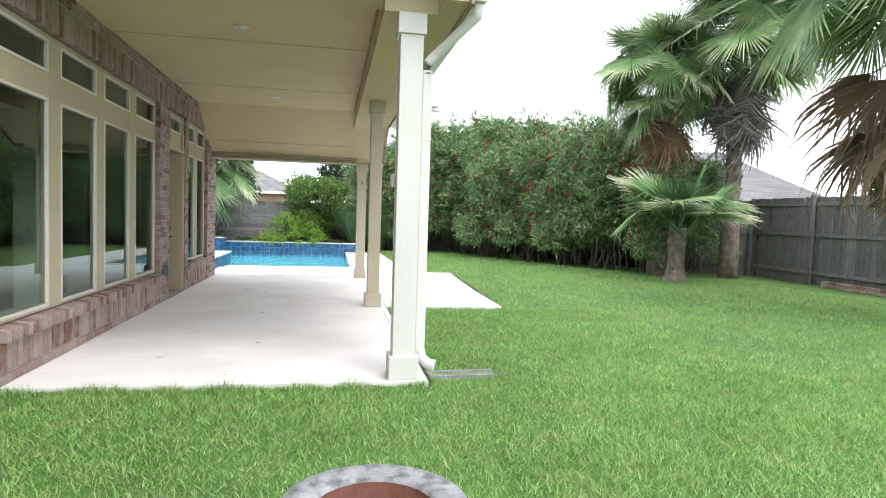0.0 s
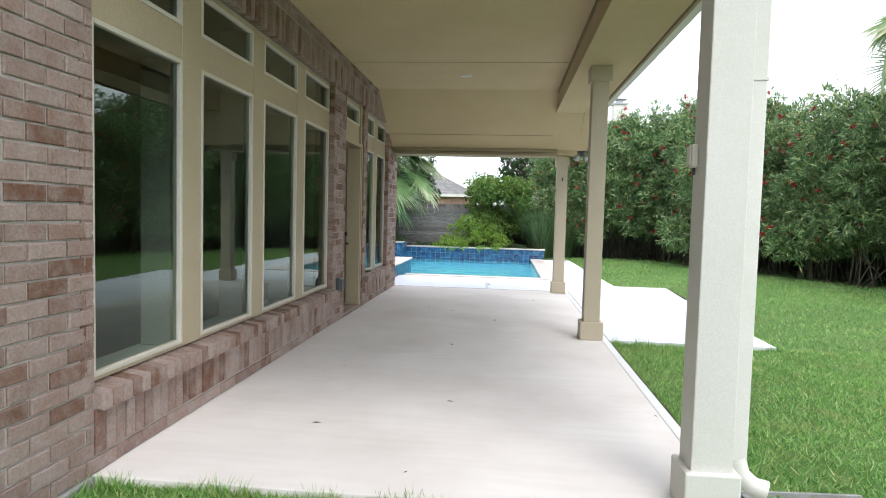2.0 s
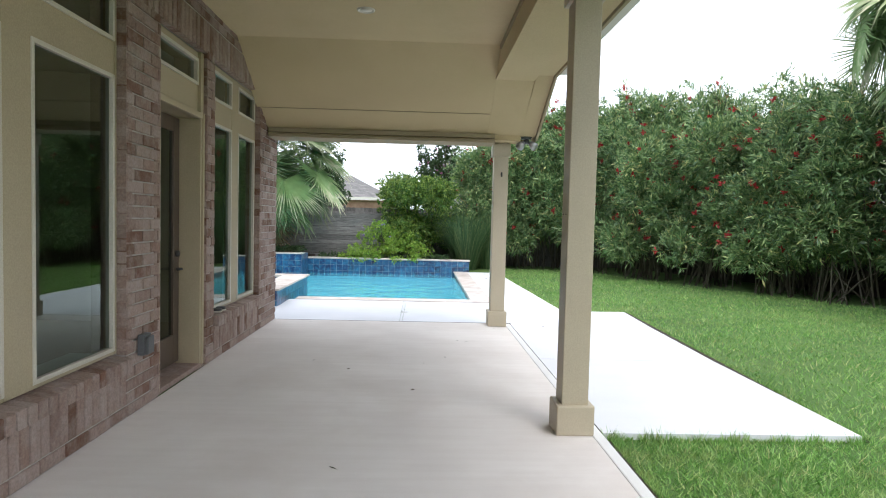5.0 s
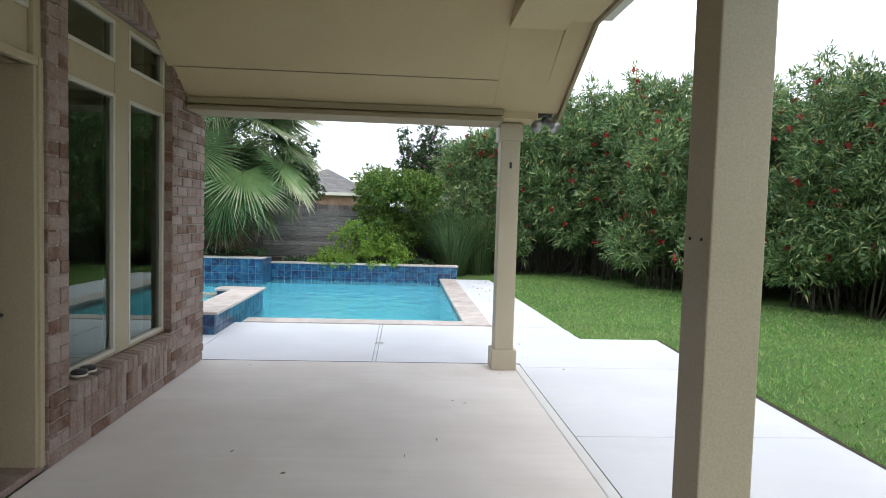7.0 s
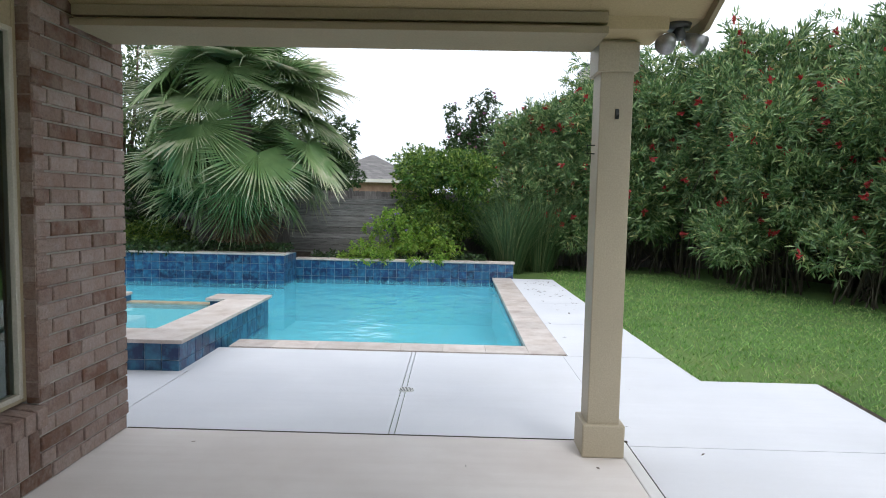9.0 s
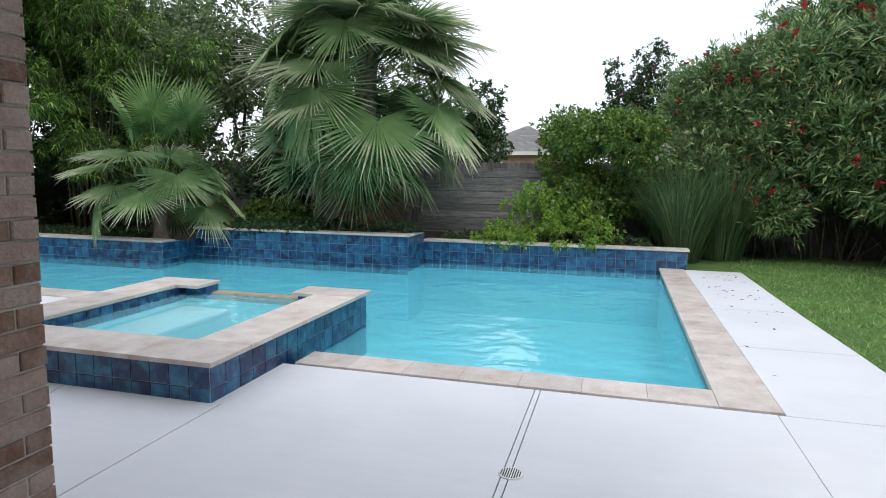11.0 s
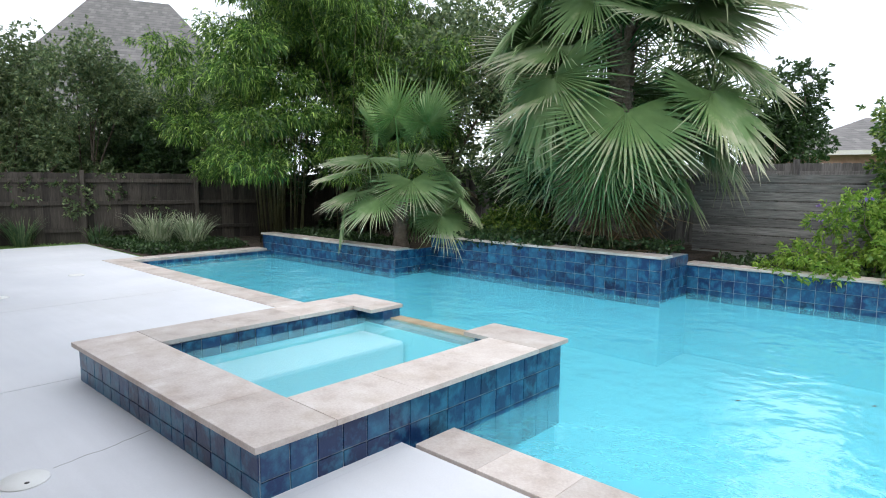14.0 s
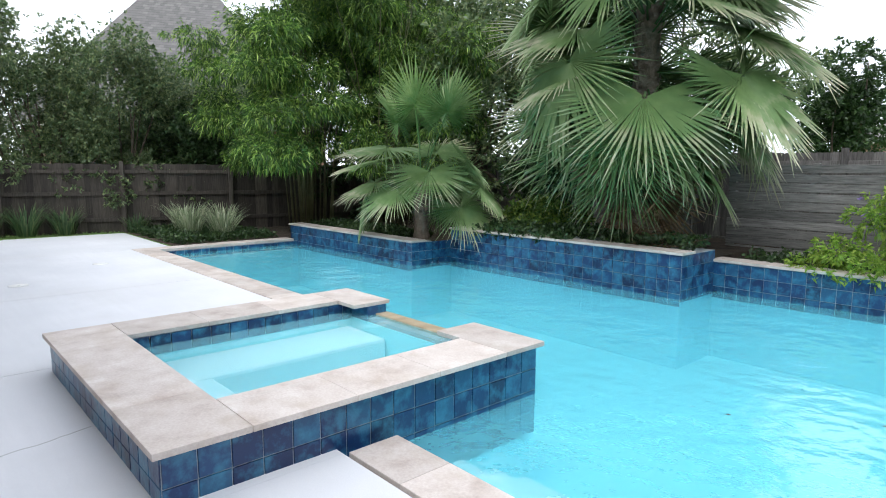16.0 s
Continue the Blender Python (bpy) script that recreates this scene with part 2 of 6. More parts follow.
M_LIP = surface("sandstone_lip", ((0.3, (0.30, 0.23, 0.14)), (0.7, (0.46, 0.37, 0.25))), 7, 80, 0.5, 0.3, 0.003)
M_PLASTIC = surface("white_plastic", ((0.3, (0.80, 0.80, 0.78)), (0.7, (0.85, 0.85, 0.83))), 3, 90, 0.45, 0.04, 0.001)
M_SPA_BENCH = surface("spa_bench_plaster", ((0.3, (0.62, 0.82, 0.86)), (0.7, (0.70, 0.86, 0.89))), 0.8, 30, 0.8, 0.05, 0.002)
M_SPA_PLASTER = surface("spa_plaster", ((0.3, (0.30, 0.80, 0.88)), (0.7, (0.36, 0.84, 0.91))), 0.8, 30, 0.8, 0.05, 0.002)
M_WATER = pane_material("pool_water", (0.82, 0.985, 1.0), 1.42, 0.6, (0.20, 0.70, 0.80), 0.40)
M_SPA_WATER = pane_material("spa_water", (0.86, 0.98, 1.0), 1.25, 0.12, (0.36, 0.80, 0.86), 0.28)
M_GLASS = pane_material("window_glass", (0.42, 0.56, 0.49), 1.9, sheen=(0.84, 0.95, 0.88))
M_GROUND = surface("lawn_soil", ((0.3, (0.06, 0.125, 0.025)), (0.7, (0.10, 0.19, 0.04))), 0.5, 45, 0.95, 0.8, 0.02, (0.19, 0.24, 0.07), 0.35)
M_MULCH = surface("mulch_bed", ((0.3, (0.035, 0.026, 0.018)), (0.7, (0.09, 0.065, 0.045))), 4, 40, 0.95, 1.0, 0.03)
M_FENCE = wood_material("weathered_fence_wood", (0.075, 0.07, 0.066), (0.27, 0.255, 0.245))
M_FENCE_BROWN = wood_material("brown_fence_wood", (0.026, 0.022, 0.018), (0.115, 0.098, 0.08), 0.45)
M_SLAT = wood_material("grey_slat_wood", (0.10, 0.10, 0.095), (0.36, 0.35, 0.335), 0.25, "H")
M_ROOM = surface("room_wall_paint", ((0.3, (0.62, 0.60, 0.55)), (0.7, (0.66, 0.64, 0.59))), 1, 60, 0.7, 0.05)
M_ROOM_FLOOR = surface("room_floor", ((0.3, (0.20, 0.14, 0.09)), (0.7, (0.27, 0.19, 0.12))), 2, 60, 0.4, 0.05)
M_METAL = surface("grey_metal", ((0.3, (0.30, 0.30, 0.30)), (0.7, (0.4, 0.4, 0.4))), 5, 90, 0.4, 0.1, 0.001, None, 1, 0, 0.7)
M_BLACK = surface("dark_metal", ((0.3, (0.02, 0.02, 0.02)), (0.7, (0.035, 0.035, 0.035))), 5, 90, 0.5, 0.1)
M_GREYBOX = surface("grey_plastic", ((0.3, (0.075, 0.08, 0.085)), (0.7, (0.1, 0.105, 0.11))), 5, 90, 0.5, 0.1)
M_SHINGLE = shingle_material("roof_shingle")
M_FARBRICK = surface("far_brick", ((0.3, (0.28, 0.16, 0.12)), (0.7, (0.42, 0.27, 0.2))), 3, 25, 0.9, 0.3, 0.01)
M_STUCCO = surface("pale_siding", ((0.3, (0.58, 0.55, 0.5)), (0.7, (0.66, 0.63, 0.58))), 1, 30, 0.85, 0.2)
M_GREYSTONE = surface("grey_stone_wall", ((0.3, (0.24, 0.225, 0.205)), (0.7, (0.36, 0.34, 0.31))), 2, 20, 0.9, 0.3, 0.01)
M_BARK = surface("bark", ((0.3, (0.06, 0.045, 0.033)), (0.7, (0.16, 0.125, 0.095))), 8, 40, 0.95, 1.0, 0.02)
M_PALMBARK = surface("palm_bark", ((0.3, (0.11, 0.085, 0.065)), (0.7, (0.27, 0.22, 0.175))), 7, 30, 0.95, 1.0, 0.03)


# ---- building helpers ----
def thing(name, label, category, at=(0, 0, 0), group="", kind=""):
    ob = new(name)
    ob.location = at
    ob.empty_display_size = 0.1
    return tagged(ob, label, category, group, kind)


def mesh_from(name, bm, material):
    me = bpy.data.meshes.new(name)
    bm.to_mesh(me)
    bm.free()
    me.materials.append(material)
    return me


def part(name, bm, material, parent=None, label=""):
    """One mesh object from a bmesh in world coordinates of the parent's base."""
    ob = new(name, mesh_from(name, bm, material))
    if parent is not None:
        ob.parent = parent
    if label:
        ob["label"] = label
    return ob


def structure(name, bm, material, label):
    ob = part(name, bm, material)
    return tagged(ob, label, "", "", "structure")


def box(bm, x0, x1, y0, y1, z0, z1, bevel=0.0):
    vs = [bm.verts.new((x, y, z)) for z in (z0, z1) for x, y in ((x0, y0), (x1, y0), (x1, y1), (x0, y1))]
    fs = [bm.faces.new([vs[i] for i in q]) for q in ((3, 2, 1, 0), (4, 5, 6, 7), (0, 1, 5, 4), (1, 2, 6, 5), (2, 3, 7, 6), (3, 0, 4, 7))]
    if bevel:
        es = list({e for f in fs for e in f.edges})
        bmesh.ops.bevel(bm, geom=es, offset=bevel, segments=2, affect="EDGES", profile=0.5)
    return bm


def boxes(*rows, bevel=0.0):
    bm = bmesh.new()
    for r in rows:
        box(bm, *r, bevel=bevel)
    return bm


def prism(points, z0, z1, bm=None):
    """An upright prism over a polygon, counter-clockwise; z1 is a height or a function of x, y."""
    bm = bm or bmesh.new()
    top = z1 if callable(z1) else (lambda x, y: z1)
    lo, hi = [bm.verts.new((x, y, z0)) for x, y in points], [bm.verts.new((x, y, top(x, y))) for x, y in points]
    n = len(points)
    bm.faces.new(hi)
    bm.faces.new(lo[::-1])
    for i in range(n):
        bm.faces.new((lo[i], lo[(i + 1) % n], hi[(i + 1) % n], hi[i]))
    return bm


def extrude_x(profile, x0, x1, bm=None):
    """A profile of (y, z) points drawn out along x."""
    bm = bm or bmesh.new()
    a, b = [bm.verts.new((x0, y, z)) for y, z in profile], [bm.verts.new((x1, y, z)) for y, z in profile]
    n = len(profile)
    bm.faces.new(a)
    bm.faces.new(b[::-1])
    for i in range(n):
        bm.faces.new((a[(i + 1) % n], a[i], b[i], b[(i + 1) % n]))
    bmesh.ops.recalc_face_normals(bm, faces=bm.faces)
    return bm


def tube(points, radii, sides=8, bm=None, caps=True):
    """A tapered tube along points."""
    bm = bm or bmesh.new()
    rings = []
    for i, (p, r) in enumerate(zip(points, radii)):
        p = Vector(p)
        a, b = Vector(points[max(i - 1, 0)]), Vector(points[min(i + 1, len(points) - 1)])
        d = (b - a).normalized()
        u = d.orthogonal().normalized() if abs(d.z) > 0.99 else d.cross(Vector((0, 0, 1))).normalized()
        v = d.cross(u)
        rings.append([bm.verts.new(p + r * (math.cos(k * 2 * math.pi / sides) * u + math.sin(k * 2 * math.pi / sides) * v)) for k in range(sides)])
    for q, s in zip(rings, rings[1:]):
        for k in range(sides):
            bm.faces.new((q[k], q[(k + 1) % sides], s[(k + 1) % sides], s[k]))
    if caps:
        bm.faces.new(rings[0][::-1])
        bm.faces.new(rings[-1])
    bmesh.ops.recalc_face_normals(bm, faces=bm.faces)
    for f in bm.faces:
        f.smooth = True
    return bm


def quad_mesh(name, verts, material, per=4):
    """A mesh of loose faces: verts is an array (faces, per, 3)."""
    count = len(verts)
    me = bpy.data.meshes.new(name)
    me.vertices.add(count * per)
    me.vertices.foreach_set("co", np.ascontiguousarray(verts, dtype=np.float32).ravel())
    me.loops.add(count * per)
    me.loops.foreach_set("vertex_index", np.arange(count * per, dtype=np.int32))
    me.polygons.add(count)
    me.polygons.foreach_set("loop_start", np.arange(0, count * per, per, dtype=np.int32))
    me.update(calc_edges=True)
    me.materials.append(material)
    return me


def leaves(rng, base, way, length, width, droop=0.15):
    """Leaf blades as folded quads from their base along their way."""
    way = way / (np.linalg.norm(way, axis=1, keepdims=True) + 1e-9)
    side = np.cross(way, rng.normal(size=way.shape))
    side /= np.linalg.norm(side, axis=1, keepdims=True) + 1e-9
    L, W = length[:, None], width[:, None]
    mid = base + way * L * 0.5
    tip = base + way * L - np.array((0, 0, 1.0)) * L * droop
    return np.stack((base, mid + side * W * 0.5, tip, mid - side * W * 0.5), axis=1)


# ---- ground, patio and deck ----
SLAB, DECK, LAWN, WATER = 0.10, 0.065, 0.05, -0.04
WALL_X, PANE_X = -2.635, -2.72


def ground_sheet():
    """One sheet to the horizon with the pool cut out of it."""
    bm = bmesh.new()
    xs, ys = (-600, -12.2, 0.5, 600), (-600, 15.6, 23.2, 600)
    vs = {(i, j): bm.verts.new((xs[i], ys[j], 0.05)) for i in range(4) for j in range(4)}
    for i in range(3):
        for j in range(3):
            if (i, j) != (1, 1):
                bm.faces.new((vs[i, j], vs[i + 1, j], vs[i + 1, j + 1], vs[i, j + 1]))
    return structure("ground", bm, M_GROUND, "green mown lawn on level soil round the house")


ground_sheet()
patio = structure("floor", boxes((WALL_X - 0.01, 0.556, 5.43, 14.03, -0.15, SLAB), bevel=0.005), M_CONCRETE, "smooth beige concrete slab of the covered patio")
structure("floor_edge", boxes((0.561, 0.64, 5.43, 14.03, -0.15, SLAB - 0.002), bevel=0.01), M_CURB, "pale trowelled concrete edge strip of the patio slab")


structure("expansion_joint", boxes((WALL_X, 0.652, 14.031, 14.043, -0.1, SLAB + 0.001), (0.641, 0.6455, 9.62, 14.030, -0.1, SLAB - 0.006)), M_SOIL, "dark narrow joint where the slab meets the deck")


def deck_top(x, y):
    return SLAB - 0.005 if y < 10 else DECK


def deck_panel(points):
    return structure("pavement", prism(points, -0.12, deck_top), M_DECK, "pale brushed concrete pool deck panel with a narrow joint")


J = 0.0045
deck_panel(((0.65, 9.62), (2.47, 9.62), (2.58, 12.0 - J), (0.65, 12.0 - J)))
deck_panel(((0.65, 12.0 + J), (2.58, 12.0 + J), (2.68, 14.04 - J), (0.65, 14.04 - J)))
deck_panel(((0.65, 14.04 + J), (2.68, 14.04 + J), (2.79, 15.6), (1.75, 15.6), (1.72, 16.4 - J), (0.65, 16.4 - J)))
deck_panel(((0.70, 16.4 + J), (1.72, 16.4 + J), (1.68, 18.1 - J), (0.70, 18.1 - J)))
deck_panel(((0.70, 18.1 + J), (1.68, 18.1 + J), (1.62, 19.8 - J), (0.70, 19.8 - J)))
deck_panel(((0.70, 19.8 + J), (1.62, 19.8 + J), (1.56, 22.9), (0.70, 22.9)))
deck_panel(((-0.875, 14.04 + J), (0.65 - J, 14.04 + J), (0.65 - J, 16.4), (-0.875, 16.4)))
deck_panel(((-0.915, 14.04 + J), (-0.882, 14.04 + J), (-0.882, 16.4), (-0.915, 16.4)))
deck_panel(((-2.88 + J, 14.04 + J), (-0.922, 14.04 + J), (-0.922, 16.4), (-2.88 + J, 16.4)))
deck_panel(((-2.953, 15.501), (-2.88 + J - 0.001, 15.501), (-2.88 + J - 0.001, 16.4), (-2.953, 16.4)))
deck_panel(((-5.55, 12.0), (-2.88 - J, 12.0), (-2.88 - J, 15.5), (-5.55, 15.5)))
deck_panel(((-8.6 + J, 12.0), (-5.56, 12.0), (-5.56, 17.9), (-8.6 + J, 17.9)))
deck_panel(((-12.4 + J, 12.0), (-8.6 - J, 12.0), (-8.6 - J, 17.9), (-12.4 + J, 17.9)))
deck_panel(((-15.9, 12.0), (-12.4 - J, 12.0), (-12.4 - J, 18.6), (-15.6, 18.6)))
structure("soil_strip", prism(((0.64, 5.43), (0.688, 5.43), (0.688, 9.61), (0.64, 9.61)), 0.0, lambda x, y: 0.055), M_SOIL, "bare dark soil line between slab and lawn")
structure("soil_strip_deck", prism(((2.472, 9.62), (2.53, 9.62), (2.85, 15.6), (2.792, 15.6)), 0.0, lambda x, y: 0.055), M_SOIL, "bare dark soil line between deck and lawn")


# ---- pool ----
def pool():
    shell = bmesh.new()
    x0, x1, yb = -12.0, 0.324, 16.72
    floor_z = -0.95
    outline = ((-12.0, 18.25), (-5.45, 18.25), (-5.45, 18.05), (-2.95, 18.05), (-2.95, 16.72), (0.324, 16.72), (0.324, 22.9), (-3.83, 22.9), (-3.83, 22.0), (-8.1, 22.0), (-8.1, 21.1), (-12.0, 21.1))
    top, low = [shell.verts.new((x, y, -0.065)) for x, y in outline], [shell.verts.new((x, y, floor_z)) for x, y in outline]
    shell.faces.new(low)
    n = len(outline)
    for i in range(n):
        shell.faces.new((top[i], low[i], low[(i + 1) % n], top[(i + 1) % n]))
    bmesh.ops.recalc_face_normals(shell, faces=shell.faces)
    structure("pool_basin", shell, M_PLASTER, "pale turquoise plastered swimming pool basin")
    for i in range(4):
        d = 0.32 * (i + 1)
        structure("pool_step", boxes((-2.95, 0.324 if i > 2 else -2.95 + 1.6 + 0.3 * i, 16.725, 16.72 + d, floor_z, -0.13 - 0.17 * i), bevel=0.02), M_SPA_BENCH, "submerged plastered pool entry step")
    w = bmesh.new()
    w.faces.new([w.verts.new((x, y, WATER)) for x, y in outline])
    ob = structure("water", w, M_WATER, "clear turquoise pool water with small ripples")
    ob.visible_shadow = False


pool()


def coping_run(x0, x1, y0, y1, z0, z1, along, step=0.4, parent=None):
    """A run of travertine coping pieces as parts of one edge."""
    n = max(1, round(((x1 - x0) if along == "x" else (y1 - y0)) / step))
    for i in range(n):
        a, b = i / n, (i + 1) / n
        g = 0.001
        r = (x0 + (x1 - x0) * a + g, x0 + (x1 - x0) * b - g, y0, y1) if along == "x" else (x0, x1, y0 + (y1 - y0) * a + g, y0 + (y1 - y0) * b - g)
        part("coping_stone", boxes((*r, z0, z1), bevel=0.003), M_TRAV, parent)


edge = structure("pool_coping", boxes((-2.85, 0.68, 16.45, 16.73, -0.1, 0.03), (0.33, 0.68, 16.45, 22.9, -0.1, 0.03), (-12.35, -5.5, 17.93, 18.24, -0.1, 0.03), (-12.35, -12.01, 17.93, 21.0, -0.1, 0.03)), M_FOOTING, "travertine coping stones round the pool edge")
coping_run(-2.85, 0.30, 16.42, 16.75, 0.032, DECK + 0.012, "x", 0.45, edge)
coping_run(0.302, 0.69, 16.42, 22.9, 0.032, DECK + 0.012, "y", 0.42, edge)
coping_run(-12.02, -5.5, 17.9, 18.28, 0.032, DECK + 0.012, "x", 0.45, edge)
coping_run(-12.38, -12.022, 17.9, 21.02, 0.032, DECK + 0.012, "y", 0.42, edge)

TILE = 0.162
tile_share = {}


def tile_face(parent, origin, along, count, rows, nrm, z_top, tile=TILE):
    """Square glazed tiles in a grid on an upright face; along and nrm are unit vectors on the ground."""
    key = (along, nrm, tile)
    if key not in tile_share:
        a, nv = Vector((*along, 0)), Vector((*nrm, 0))
        bm = bmesh.new()
        s, d = tile / 2 - 0.0024, 0.006
        base = [bm.verts.new(a * u * s + Vector((0, 0, v * s))) for u, v in ((-1, -1), (1, -1), (1, 1), (-1, 1))]
        t = s - 0.0022
        top = [bm.verts.new(a * u * t + Vector((0, 0, v * t)) + nv * d) for u, v in ((-1, -1), (1, -1), (1, 1), (-1, 1))]
        bm.faces.new(top)
        for i in range(4):
            bm.faces.new((base[i], base[(i + 1) % 4], top[(i + 1) % 4], top[i]))
        bmesh.ops.recalc_face_normals(bm, faces=bm.faces)
        if bm.faces[0].normal.dot(nv) < 0:
            bmesh.ops.reverse_faces(bm, faces=bm.faces)
        tile_share[key] = mesh_from("tile", bm, M_TILE)
    rnd = random.Random(len(tile_share) + count)
    for r in range(rows):
        for i in range(count):
            ob = new("tile", tile_share[key])
            ob.parent = parent
            c = (i + 0.5) * tile
            ob.location = (origin[0] + along[0] * c, origin[1] + along[1] * c, z_top - (r + 0.5) * tile)
            ob.rotation_euler = (rnd.uniform(-0.012, 0.012), rnd.uniform(-0.012, 0.012), rnd.uniform(-0.012, 0.012))


def raised_wall(name, x0, x1, y, top, end_w, end_e, label, back=0.45):
    """A low tiled wall behind the pool with a travertine cap; end_w, end_e: depth of the tiled returns."""
    w = structure(name, boxes((x0, x1, y, y + back, -0.06, top - 0.035)), M_GROUT, label)
    n = max(1, round((x1 - x0) / TILE))
    t = (x1 - x0) / n
    rows = math.ceil((top - 0.035 + 0.12) / t)
    tile_face(w, (x0, y - 0.001), (1, 0), n, rows, (0, -1), top - 0.04, t)
    if end_e:
        k = max(1, round(end_e / TILE))
        tile_face(w, (x1 + 0.001, y), (0, 1), k, rows, (1, 0), top - 0.04, end_e / k)
    coping_run(x0 - 0.03, x1 + 0.03, y - 0.035, y + 0.30, top - 0.033, top, "x", 0.6, w)
    return w


waterline = structure("pool_waterline", boxes((-12.03, -12.004, 18.25, 21.1, -0.1, 0.028)), M_GROUT, "row of blue waterline tiles under the coping")
tile_face(waterline, (-12.003, 18.25), (0, 1), 18, 1, (1, 0), 0.026, 2.85 / 18)
raised_wall("wall_pool_west", -12.3, -8.1, 21.1, 0.385, 0, 0.9, "low blue-tiled raised pool wall with a travertine cap")
raised_wall("wall_pool_middle", -8.1, -3.83, 22.0, 0.56, 0, 0.9, "blue-tiled raised pool wall with a travertine cap", 0.9)
raised_wall("wall_pool_east", -3.83, 0.74, 22.9, 0.40, 0, 0.0, "low blue-tiled raised pool wall with a travertine cap")


def spa():
    x0, x1, y0, y1, top = -5.47, -2.95, 15.49, 18.1, 0.355
    th = 0.42
    s = structure("spa", boxes((x0, x1, y0, y0 + th - 0.015, -0.06, top - 0.035), (x0, x0 + th - 0.015, y0 + th, y1, -0.06, top - 0.035), (x1 - th + 0.015, x1, y0 + th, y1, -0.06, top - 0.035), (x0 + th, x1 - th, y1 - 0.2, y1, -0.06, 0.213)), M_GROUT, "raised square spa clad in blue tile with a travertine rim")
    for org, al, nr, ln, rows in (((x1 + 0.001, y0), (0, 1), (1, 0), y1 - y0, 4), ((x0, y0 - 0.001), (1, 0), (0, -1), x1 - x0, 2), ((x0 - 0.001, y0), (0, 1), (-1, 0), y1 - y0, 2)):
        k = round(ln / 0.162)
        tile_face(s, org, al, k, rows, nr, top - 0.037, ln / k)
    ix0, ix1, iy0, iy1 = x0 + th, x1 - th, y0 + th, y1 - 0.22
    for org, al, nr, ln in (((ix0, iy0 + 0.001), (1, 0), (0, 1), ix1 - ix0), ((ix0 + 0.001, iy0), (0, 1), (1, 0), y1 - iy0), ((ix1 - 0.001, iy0), (0, 1), (-1, 0), y1 - iy0)):
        k = round(ln / 0.162)
        tile_face(s, org, al, k, 1, nr, top - 0.037, ln / k)
    o = 0.045
    coping_run(x0 - o, x1 + o, y0 - o, y0 + th, top - 0.035, top, "x", 0.62, s)
    coping_run(x0 - o, x0 + th, y0 + th + 0.003, y1 - 0.36, top - 0.035, top, "y", 0.6, s)
    coping_run(x1 - th, x1 + o, y0 + th + 0.003, y1 - 0.36, top - 0.035, top, "y", 0.6, s)
    coping_run(x0 - o, x0 + th + 0.27, y1 - 0.357, y1 + o, top - 0.035, top, "x", 0.9, s)
    coping_run(x1 - th - 0.27, x1 + o, y1 - 0.357, y1 + o, top - 0.035, top, "x", 0.9, s)
    part("spillway", boxes((ix0 + 0.27, ix1 - 0.27, y1 - 0.12, y1 + 0.02, 0.215, 0.245), bevel=0.006), M_LIP, s, "narrow tan stone spillway lip")
    for cx in (ix0, ix1 - 0.27):
        part("cheek", boxes((cx, cx + 0.27, y1 - 0.21, y1 + 0.002, -0.05, top - 0.036)), M_TILE, s)
    b = bmesh.new()
    box(b, ix0 - 0.01, ix1 + 0.01, iy0 - 0.01, iy1 + 0.01, -0.45, -0.40)
    part("spa_floor", b, M_SPA_PLASTER, s)
    part("spa_bench", boxes((ix0, ix0 + 0.6, iy0, iy1 - 0.02, -0.7, 0.1), (ix0 + 0.6, ix1, iy0, iy0 + 0.4, -0.7, 0.1), bevel=0.03), M_SPA_BENCH, s, "pale plaster bench under water")
    part("spa_lining", boxes((ix0 - 0.012, ix0, iy0, iy1, -0.7, 0.18), (ix1, ix1 + 0.012, iy0, iy1, -0.7, 0.18), (ix0, ix1, iy0 - 0.012, iy0, -0.7, 0.18), (ix0, ix1, iy1, iy1 + 0.012, -0.7, 0.18)), M_SPA_PLASTER, s)
    w = bmesh.new()
    w.faces.new([w.verts.new(c) for c in ((ix0, iy0, 0.235), (ix1, iy0, 0.235), (ix1, y1 - 0.12, 0.235), (ix0, y1 - 0.12, 0.235))])
    ob = part("spa_water", w, M_SPA_WATER, s, "still clear water of the spa")
    ob.visible_shadow = False


spa()

# ---- house ----
CEIL, BEAM = 3.43, 3.163
OPEN = ((5.45, 9.78, 0.55, 3.0), (10.32, 11.33, 0.10, 3.0), (11.55, 13.2, 0.55, 3.0))
HOUSE_Y0, HOUSE_Y1 = -6.0, 14.06


def house_wall():
    bm = bmesh.new()
    x0, x1 = WALL_X - 0.25, WALL_X - 0.012
    y = HOUSE_Y0
    for a, b, lo, hi in OPEN:
        box(bm, x0, x1, y, a - 0.012, 0.0, 3.75)
        box(bm, x0, x1, a - 0.012, b + 0.012, hi + 0.012, 3.75)
        if lo > 0.2:
            box(bm, x0, x1, a - 0.012, b + 0.012, 0.0, lo - 0.03)
        y = b + 0.012
    box(bm, x0, x1, y, HOUSE_Y1 - 0.012, 0.0, 3.75)
    box(bm, -14.0, x0, HOUSE_Y1 - 0.26, HOUSE_Y1 - 0.012, 0.0, 3.75)
    return structure("wall_east", bm, M_MORTAR, "brown brick house wall with pale mortar joints")


